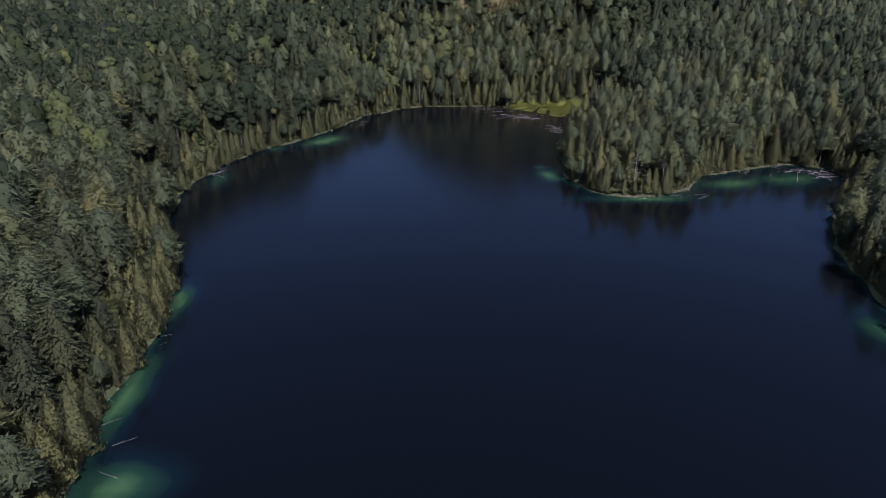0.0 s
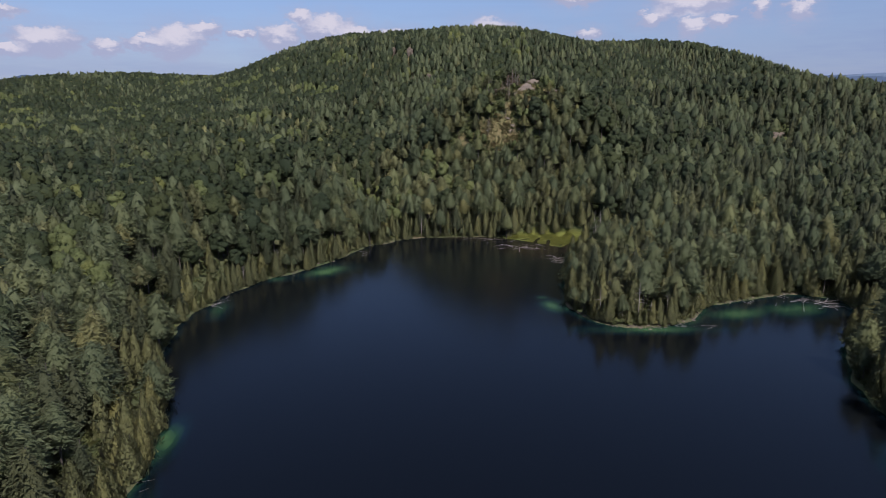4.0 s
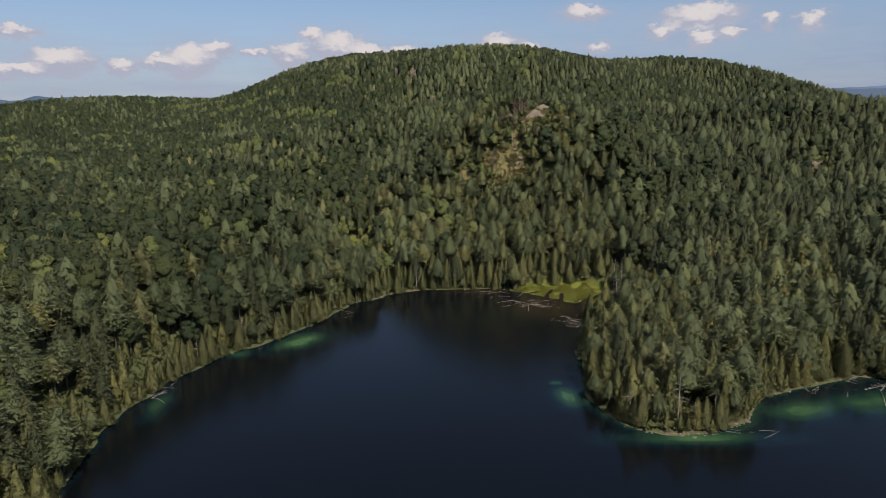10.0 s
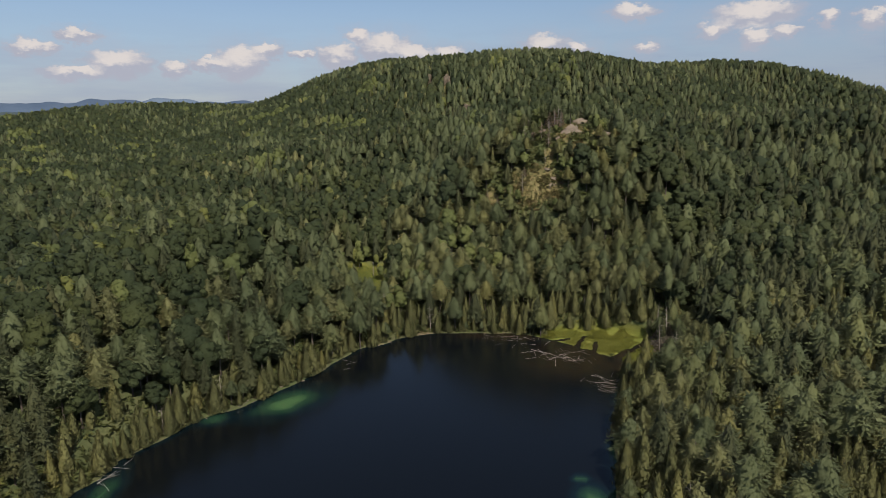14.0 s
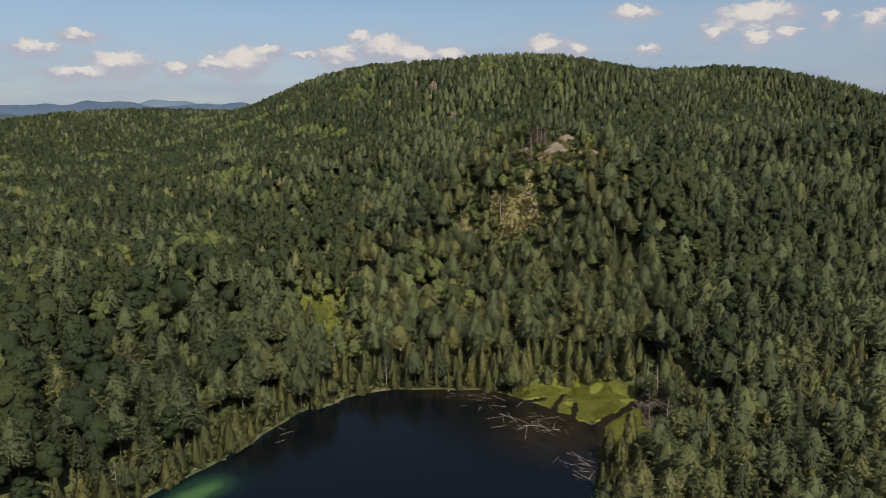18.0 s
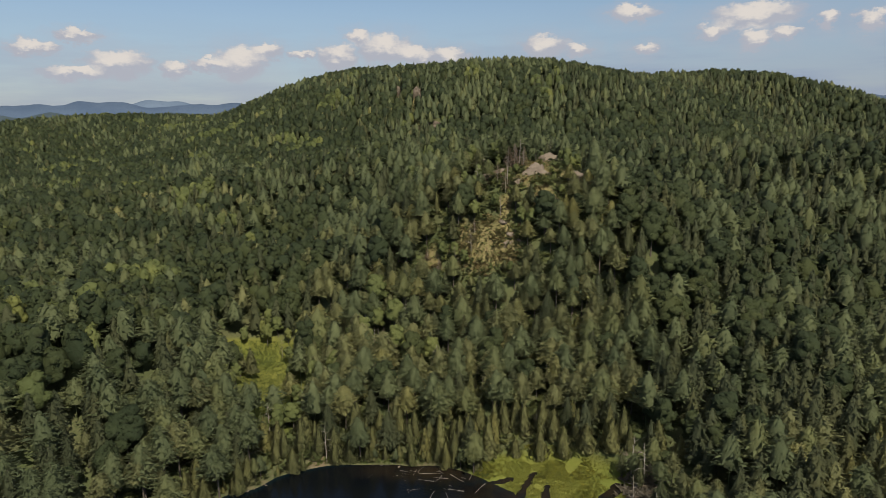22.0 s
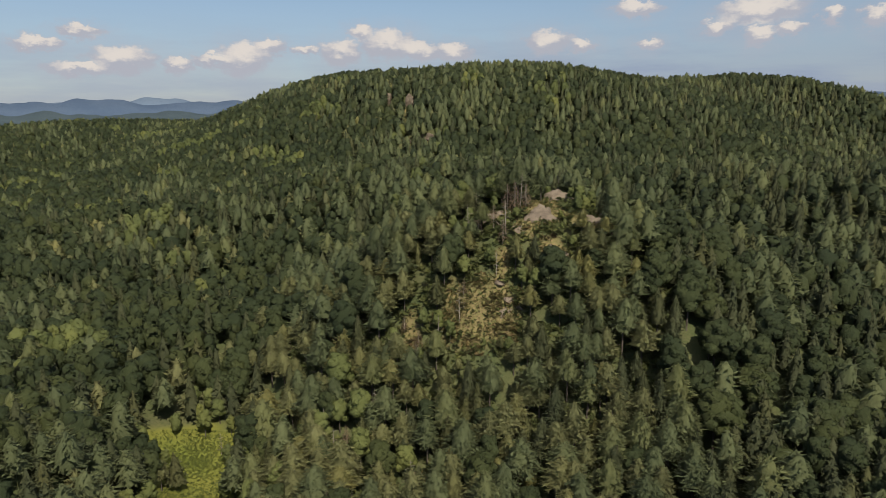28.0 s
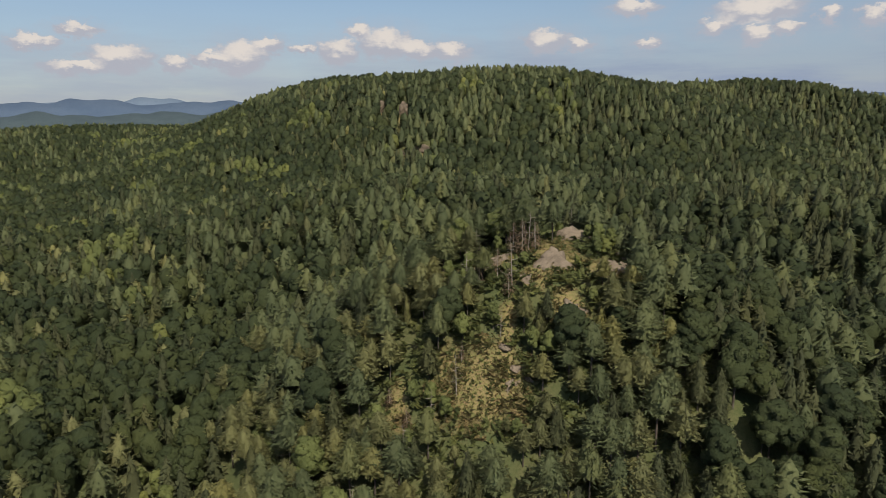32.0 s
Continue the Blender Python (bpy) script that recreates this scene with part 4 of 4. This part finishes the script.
def build_forest():
    rng, x, y, d, kind, grow = tree_sites()
    z = ground_z(x, y)
    bank = (d < 34) & (y > 55) & (y < 330)
    knob = (x > -55) & (x < 125) & (y > 318) & (y < 440)
    close = bank | knob
    rank = np.where(close, np.where(knob, np.hypot(x - 35, (y - 370) * 0.8) * 0.45, d), 9e9)
    reach = np.hypot(x - 20, np.maximum(y - 230, 0))
    reach = np.where((np.abs(x - 15) > 0.70 * (y + 15) + 28) & (d > 40), 999, reach)      # away from the water, beyond the banks
    for i, k in enumerate(KINDS):
        mine = np.flatnonzero((kind == i) & close)
        mine = mine[np.argsort(rank[mine])]
        chosen = mine[:300]
        plant(k, single_tree(k, rng, 6), zip(x[chosen], y[chosen], z[chosen], grow[chosen]), rng)
        rest = (kind == i)
        rest[chosen] = False
        label = CATEGORY[k] + "s standing close together on the hillsides"
        for level, low, high, word in ((1, 0, 165, "near "), (2, 165, 390, "tall "), (3, 390, 9e9, "distant ")):
            s = rest & (reach >= low) & (reach < high)
            joined_wood("wood", word + label, k, level, x[s], y[s], z[s], grow[s], rng, 8)


build_forest()


# ---- marsh, clearings, deadwood, stone ----
def ground_tufts(name, label, category, x, y, size, mat, rng, tall=0.7, blades=4):
    """Low growth: upright fans of blades rooted in the ground."""
    n = len(x)
    c = np.stack([x, y, ground_z(x, y) + size * tall], 1)
    az = rng.uniform(0, 6.283, n)
    outs = np.stack([np.cos(az), np.sin(az), rng.uniform(0.4, 1.4, n)], 1)
    v, t = sprays(rng, c, outs, size, blades, np.stack([np.cos(az) * -0.3, np.sin(az) * -0.3, -np.ones(n)], 1), width=0.4, arc=1.7, dome=0.3)
    ob = new(name, mesh_of(name, v, tris=t, mats=[mat], tint=np.repeat(rng.uniform(0, 1, n), blades * 3),
                           lie=np.repeat(rng.normal(size=(n * blades, 3)) * 0.35 + (0, 0, 1), 3, 0)))
    tagged(ob, label, category, kind="stuff")


def build_low_growth():
    rng = np.random.default_rng(21)
    x, y = rng.uniform(30, 78, 42000), rng.uniform(262, 326, 42000)
    d = from_shore(x, y)
    s = (on_marsh(x, y) < 1.18 + 0.1 * lumps(x, y, 4)) & (d > 0.2) & (from_creek(x, y) > 1.5) & (lumps(x, y, 3.2, 6.0) > -0.55)
    ground_tufts("marsh_sedge", "bright yellow-green sedge covering the marsh flat", "marsh", x[s], y[s], rng.uniform(0.14, 0.36, s.sum()) * (1 + 0.9 * (lumps(x[s], y[s], 5, 1.0) > 0.25)), SEDGE_LEAF, rng, 0.3)
    # a fringe of grass along the head of the lake
    x, y = rng.uniform(-16, 36, 3000), rng.uniform(305, 319, 3000)
    d = from_shore(x, y)
    s = (d > 0.2) & (d < 3.2)
    ground_tufts("bank_grass", "strip of pale green grass on the bank", "grass", x[s], y[s], rng.uniform(0.25, 0.6, s.sum()), MEADOW_LEAF, rng, 0.3)
    x, y = 72 + rng.normal(size=500) * 2.2, 296 + rng.normal(size=500) * 6
    ground_tufts("dead_brush", "grey dead brush at the edge of the marsh", "brush", x, y, rng.uniform(0.7, 1.6, 500), BRUSH_LEAF, rng, 0.5)
    # bushes under and between the trees near the water and on the near slope
    x, y = rng.uniform(-120, 140, 90000), rng.uniform(60, 450, 90000)
    d = from_shore(x, y)
    s = (d > 0.6) & (on_marsh(x, y) > 1.15) & (in_clearing(x, y) > 1.05) & ((d < 16) | (y > 318) & (x > -30) & (x < 90) & ((lumps(x, y, 4, 2.0) > -0.3) | (y > 380)))
    ground_tufts("undergrowth", "green bushes and saplings between the trunks", "bushes", x[s], y[s], rng.uniform(0.5, 1.7, s.sum()) * np.where(y[s] > 380, 1.3, 1.0), UNDER_LEAF, rng, 0.6)
    for i, c in enumerate(CLEARINGS):
        rocky = 400 < c[1] < 600
        if c[1] > 600 or rocky:
            n = 60 if c[1] > 600 else int(c[2] * c[3] * 11)
        else:
            n = int(c[2] * c[3] * 20)
        a, r = rng.uniform(0, 6.283, n), np.sqrt(rng.uniform(0, 1, n)) * 1.32
        u, v = np.cos(a) * r * c[2], np.sin(a) * r * c[3]
        x, y = c[0] + u * math.cos(c[4]) - v * math.sin(c[4]), c[1] + u * math.sin(c[4]) + v * math.cos(c[4])
        meadow = i in (4, 5)
        if not meadow and c[1] < 460:
            bush = rng.uniform(0, 1, n) < 0.10
            ground_tufts("green_bushes", "small green bushes scattered over open hillside", "bushes", x[bush], y[bush], rng.uniform(0.5, 1.1, bush.sum()), UNDER_LEAF, rng, 0.5)
            x, y, n = x[~bush], y[~bush], int((~bush).sum())
        ground_tufts("meadow_grass" if meadow else "scrub", "yellow-green meadow grass in a hollow among trees" if meadow else "low tan and yellow scrub on open hillside",
                     "grass" if meadow else "shrubs", x, y, rng.uniform(0.2, 0.5, n) if meadow else rng.uniform(0.25, 0.6, n) * np.where(lumps(x, y, 2.0, 4.0) > 0.2, 1.7 if rocky else 2.2, 0.9 if rocky else 1.0) * np.where(rng.uniform(0, 1, n) > 0.9, 1.8, 1.0), MEADOW_LEAF if meadow else SHRUB_LEAF, rng, 0.35)


def stone_mesh(name, rng, detail, flat=0.7, rough=0.25):
    bm = bmesh.new()
    bmesh.ops.create_icosphere(bm, subdivisions=detail, radius=1.0)
    off = Vector(rng.uniform(-50, 50, 3))
    for v in bm.verts:
        k = 1 + rough * noise.noise(v.co * 1.3 + off) * 1.6 + rough * 0.5 * noise.noise(v.co * 3.7 + off)
        cut = max(0.0, v.co.x * 0.5 + v.co.z * 0.8 - 0.72)
        v.co = v.co * k - Vector((0.5, 0, 0.8)) * cut * 0.9
        v.co.z *= flat
    me = bpy.data.meshes.new(name)
    bm.to_mesh(me)
    bm.free()
    me.materials.append(ROCK)
    return me


def slab_mesh(cx, cy, a, w, turn, rise, steep, rng):
    """A sheet of bare rock that follows the slope, with broken steps and a ragged rim that dips into the soil."""
    rings, n = 9, 40
    k = np.linspace(0, 1, rings)[:, None]
    az = np.arange(n)[None] * 6.2832 / n
    ragged = 1 + 0.24 * np.sin(az * 3 + rng.uniform(0, 6)) + 0.16 * np.sin(az * 7 + rng.uniform(0, 6)) + 0.10 * np.sin(az * 13 + rng.uniform(0, 6))
    u, v = np.cos(az) * k * ragged * a, np.sin(az) * k * ragged * w
    x, y = u * math.cos(turn) - v * math.sin(turn) + cx, u * math.sin(turn) + v * math.cos(turn) + cy
    step = np.floor(2.5 * lumps(x, y, 2.6, cx) + 0.5 * lumps(x, y, 1.0, cy)) * 0.30 + 0.12 * lumps(x, y, 0.8, 1.0)
    face = np.clip(rise * 0.5 + steep * (y - cy), -0.1, rise * 0.9)               # tipped towards the lake
    z = ground_z(x, y) + face * (1 - k ** 6) + step * (1 - k ** 3) + 0.12 - 0.6 * k ** 8
    base = float(ground_z(np.array([float(cx)]), np.array([float(cy)]))[0])
    i = (np.arange(rings - 1)[:, None] * n + np.arange(n)[None]).ravel()
    j = (np.arange(rings - 1)[:, None] * n + (np.arange(n)[None] + 1) % n).ravel()
    return mesh_of("granite_sheet", np.stack([x.ravel() - cx, y.ravel() - cy, z.ravel() - base], 1), np.stack([i, j, j + n, i + n], 1), mats=[ROCK])


def build_stones():
    rng = np.random.default_rng(5)
    stones = [stone_mesh("boulder", rng, 2, 0.5, 0.4) for _ in range(6)]
    # runs of boulders along the bank: from, to, how many
    runs = (((42, 196), (54, 183), 14), ((54, 183), (66, 182), 40), ((66, 182), (78, 190), 30), ((78, 190), (86, 203), 8), ((86, 203), (117, 215), 22),
            ((-66, 234), (-46, 264), 20), ((-44, 268), (-14, 307), 18), ((-79, 190), (-70, 230), 10), ((0, 310), (20, 310), 8), ((-54, 95), (-52, 70), 12))
    for (ax, ay), (bx, by), n in runs:
        for i in range(n):
            k = (i + rng.uniform(0, 1)) / n
            x, y = ax + (bx - ax) * k, ay + (by - ay) * k
            for _ in range(12):
                d = float(from_shore(np.array([x]), np.array([y]))[0])
                if abs(d - 0.5) < 0.6:
                    break
                e = 0.5
                gx = float(from_shore(np.array([x + e]), np.array([y]))[0]) - d
                gy = float(from_shore(np.array([x]), np.array([y + e]))[0]) - d
                l = math.hypot(gx, gy) + 1e-6
                x, y = x + gx / l * (0.5 - d) * 0.7, y + gy / l * (0.5 - d) * 0.7
            x, y = x + rng.normal() * 0.6, y + rng.normal() * 0.6
            s = rng.uniform(0.10, 0.45) * rng.uniform(0.5, 1.2) * (1.15 if ay < 200 and ax > 40 else 1.0)
            z = max(float(ground_z(np.array([x]), np.array([y]))[0]), -0.1)
            ob = new("boulder", stones[rng.integers(0, 6)])
            ob.location, ob.rotation_euler, ob.scale = (x, y, z + 0.1 * s), (rng.uniform(-0.3, 0.3), rng.uniform(-0.3, 0.3), rng.uniform(0, 6.28)), (s * rng.uniform(0.8, 1.7), s, s)
            tagged(ob, "pale weathered granite boulder at the water's edge", "boulder", group="boulders on the bank")
    # smooth sheets of bare granite lying on the knob: centre, half widths, turn, rise
    for x, y, a, w, turn, rise, steep in ((51.5, 418, 5.0, 4.6, 0.25, 3.4, 0.5), (60, 437, 6.0, 4.0, 0.1, 3.4, 0.5), (33, 420.5, 7.0, 3.0, 0.05, 1.4, 0.3), (68, 418.5, 6.0, 2.6, 0.5, 1.8, 0.35), (74, 434, 2.4, 5.0, 0.1, 1.4, 0.3), (55.5, 403, 3.4, 2.4, 0.1, 1.4, 0.4),
                                   (44, 411, 1.8, 3.0, 0.3, 0.9, 0.3), (40, 390, 2.2, 1.2, 0.2, 0.4, 0.16), (27, 422, 2.4, 1.8, 0.4, 0.6, 0.16)):
        ob = new("rock_outcrop", slab_mesh(x, y, a, w, turn, rise, steep, rng))
        ob.location = (x, y, float(ground_z(np.array([float(x)]), np.array([float(y)]))[0]))
        tagged(ob, "bare sheet of tan granite on the wooded knob", "rock", group="outcrops on the hill")
    # bare rock on the hill: x, y, half length, half width, half height, turn, tip towards the lake
    for x, y, a, w, h, turn, tip in ((62, 443, 2.6, 2.0, 2.0, 0.2, 0.3), (72, 424, 2.0, 1.6, 1.2, 1.0, 0.3), (64, 415, 1.8, 1.4, 1.0, 0.0, 0.4), (47, 430, 1.6, 1.3, 1.0, 0.8, 0.4),
                                     (41, 393, 1.2, 1.0, 0.8, 0.2, 0.3), (44, 391, 0.9, 0.8, 0.7, 1.2, 0.3), (38, 397, 1.0, 1.4, 0.7, 0.7, 0.3),
                                     (-37, 748, 3.0, 2.2, 7.5, 0.3, 0.2), (-35, 746, 1.4, 1.2, 3.0, 0.3, 0.2), (-56, 756, 2.4, 2.0, 7.5, 0.9, 0.2), (-31, 691, 1.4, 1.2, 3.4, 0.1, 0.2), (-15, 694, 3.0, 2.0, 4.0, 0.1, 0.2), (-22, 697, 1.3, 1.0, 2.6, 0.1, 0.2), (-22, 743, 1.2, 1.0, 3.0, 0.1, 0.2),
                                     (212, 424, 5.0, 3.0, 4.0, 0.2, 0.3), (124, 262, 1.6, 1.2, 3.0, 0.4, 0.1)):
        z = float(ground_z(np.array([float(x)]), np.array([float(y)]))[0])
        ob = new("rock_outcrop", stone_mesh("outcrop", rng, 4, 1.0, 0.32))
        ob.location, ob.rotation_euler, ob.scale = (x, y, z + (h * 0.05 if y < 600 else h * 0.2)), (tip, 0, turn), (a * 1.3, w * 1.3, h * (0.75 if y < 600 else 1))
        tagged(ob, "bare tan granite outcrop breaking through the hillside forest", "rock", group="outcrops on the hill")


def log_mesh(rng):
    n = 6
    bend = rng.normal(size=2) * 0.03
    pts = [((i / n - 0.5), bend[0] * math.sin(3.1 * i / n), 0.35 * bend[1] * math.sin(3.1 * i / n)) for i in range(n + 1)]
    v, q = tube(pts, [0.0085 * (1.15 - 0.75 * i / n) * (1.5 if i == 0 else 1) for i in range(n + 1)], 7)
    pieces = [(v, q)]
    for i in range(3):
        k = rng.uniform(0.1, 0.8) - 0.5
        a = rng.uniform(0, 6.28)
        tip = (k + rng.uniform(0.05, 0.12), math.cos(a) * 0.09, abs(math.sin(a)) * 0.09)
        pieces.append(tube([(k, 0, 0), tip], (0.006, 0.002), 4))
    v, q = merge(pieces)
    return mesh_of("log", v, q, mats=[PALE_WOOD], smooth=True)


def build_deadwood():
    rng = np.random.default_rng(12)
    logs = [log_mesh(rng) for _ in range(7)]
    # drifts of logs: centre, spread, main direction, how many, lengths
    for cx, cy, sx, sy, way, n, short, long in ((16, 306, 8, 2.0, 0.1, 12, 2, 6), (24, 299, 6, 4, 2.2, 12, 1.5, 6), (35, 288, 7, 4, 0.0, 24, 2, 8), (39, 284, 5, 3, 2.6, 10, 2, 7), (48, 266, 5, 4, -0.4, 24, 2, 6.5),
                                             (48, 260, 4, 2.5, 0.2, 8, 2, 6), (124, 208, 7, 4, -0.5, 18, 3, 11), (127, 202, 5, 4, 0.5, 9, 3, 9), (-36, 277, 2, 3, 1.2, 2, 3, 6), (-50, 72, 3, 7, 0.6, 4, 2, 5),
                                             (-54, 100, 1.5, 8, 1.0, 3, 2, 4), (-74, 208, 2, 8, 0.6, 6, 2, 6), (-58, 246, 5, 5, 0.8, 6, 2, 5), (62, 184, 10, 1.2, 0.2, 16, 2, 5), (100, 207, 10, 1.6, 0.3, 8, 2, 6), (112, 213, 3, 1.0, 0.0, 3, 4, 8),
                                             (60, 281, 5, 4, 0.2, 5, 2, 5)):
        for i in range(int(n * 1.5)):
            x, y = cx + rng.normal() * sx * 0.8, cy + rng.normal() * sy * 0.8
            size = short * 0.5 + (long - short * 0.5) * rng.uniform(0, 1) ** 1.8
            z = max(float(ground_z(np.array([x]), np.array([y]))[0]), -0.02) + 0.05
            ob = new("driftwood_log", logs[rng.integers(0, 7)])
            ob.location, ob.rotation_euler, ob.scale = (x, y, z + 0.01 * size), (rng.uniform(0, 6.28), rng.uniform(-0.06, 0.02), way + rng.normal() * 0.95), (size, size * rng.uniform(0.8, 1.3), size * rng.uniform(0.8, 1.3))
            tagged(ob, "bleached grey fallen log lying in shallow water", "log", group="driftwood in the lake")


def build_snags():
    rng = np.random.default_rng(33)
    kinds = []
    for v in range(5):
        h = 1.0
        lean = rng.normal(size=2) * 0.03
        trunk = tube([(0, 0, -0.04), (lean[0] * 0.4, lean[1] * 0.4, 0.5), (lean[0], lean[1], 1.0)], (0.013, 0.009, 0.002), 6)
        arms = []
        for i in range(11):
            f, az = 0.28 + 0.66 * (i + rng.uniform(-0.6, 0.6)) / 11, i * 2.4 + rng.uniform(-0.9, 0.9)
            r = 0.30 * (1.05 - f) ** 0.6 * rng.uniform(0.5, 1.2)
            c = np.array((lean[0] * f, lean[1] * f, f))
            arms.append(mesh_of("dead_branch", *tube([c, c + (math.cos(az) * r * 0.6, math.sin(az) * r * 0.6, r * 0.1), c + (math.cos(az) * r, math.sin(az) * r, r * rng.uniform(-0.15, 0.45))], (0.0055, 0.004, 0.0015), 4), mats=[PALE_WOOD]))
        kinds.append((mesh_of("dead_trunk", *trunk, mats=[PALE_WOOD], smooth=True), arms))
    spots = [(43, 424), (45, 427), (40, 420), (47, 430), (60, 447), (66, 452), (30, 428), (28, 412), (40, 409), (37, 399), (26, 390), (20, 386), (-11, 368), (-7, 362), (-3, 356), (8, 352), (17, 349), (14, 380), (3, 372),
             (101, 345), (105, 347), (98, 341), (109, 344), (95, 338), (71, 305), (73, 299), (69, 291), (72, 284), (48, 322), (-30, 318), (-64, 244), (-72, 226), (50, 190), (58, 187), (70, 192), (47, 188), (53, 185.5), (61, 184.5), (66, 185), (74, 191), (80, 197), (87, 206), (108, 232),
             (118, 240), (92, 224), (-11, 309.5), (110, 490), (120, 500), (-100, 300), (-45, 374), (-56, 352), (31, 340), (52, 345), (63, 350)]
    for x, y in spots:
        trunk, arms = kinds[rng.integers(0, 5)]
        root = new("dead_tree")
        h = rng.uniform(7, 12.5)
        root.location, root.rotation_euler, root.scale = (x, y, float(ground_z(np.array([float(x)]), np.array([float(y)]))[0])), (rng.normal() * 0.04, rng.normal() * 0.04, rng.uniform(0, 6.28)), (h, h, h)
        tagged(root, "bare grey dead tree standing among living ones", "dead tree", group="dead trees")
        for name, me in [("trunk", trunk)] + [("branch", a) for a in arms]:
            p = new(name, me)
            p.parent = root


def build_dying():
    rng = np.random.default_rng(44)
    crowns = []
    for v in range(3):
        cv, ct, cn = conifer(rng, 11.0, 3.0, 260, 0.9, 7, 6, low=0.16, drop=0.45, power=0.9, blunt=0.3, core=(2, 3), step=0.6, roll=0.6, slim=0.4)
        tv, tq = merge(trunk_pieces(rng, 11.0, 0.18, 8, 2.6, low=0.2))
        keep = (ct >= 7).all(1)
        crowns.append((mesh_of("dying_trunk", tv, tq, mats=[PALE_WOOD], smooth=True), mesh_of("dying_crown", cv, tris=ct[keep], mats=[RUST_LEAF], lie=cn)))
    for x, y, k in ((43, 422, 1.05), (40.5, 425, 0.9), (36, 414, 0.75), (31, 412, 0.7), (39, 407, 0.8), (14, 386, 0.6), (9, 391, 0.55), (27, 396, 0.5), (47, 427, 0.8), (-2, 372, 0.7), (-4, 365, 0.6), (20, 383, 0.55)):
        trunk, twigs = crowns[rng.integers(0, 3)]
        root = new("dying_conifer")
        root.location, root.rotation_euler, root.scale = (x, y, float(ground_z(np.array([float(x)]), np.array([float(y)]))[0])), (0, 0, rng.uniform(0, 6.28)), (k, k, k)
        tagged(root, "dying conifer with thin rust-brown twigs on the open knob", "dead tree", group="dying conifers on the knob")
        for name, me in (("trunk", trunk), ("crown", twigs)):
            p = new(name, me)
            p.parent = root


build_low_growth()
build_dying()
build_stones()
build_deadwood()
build_snags()
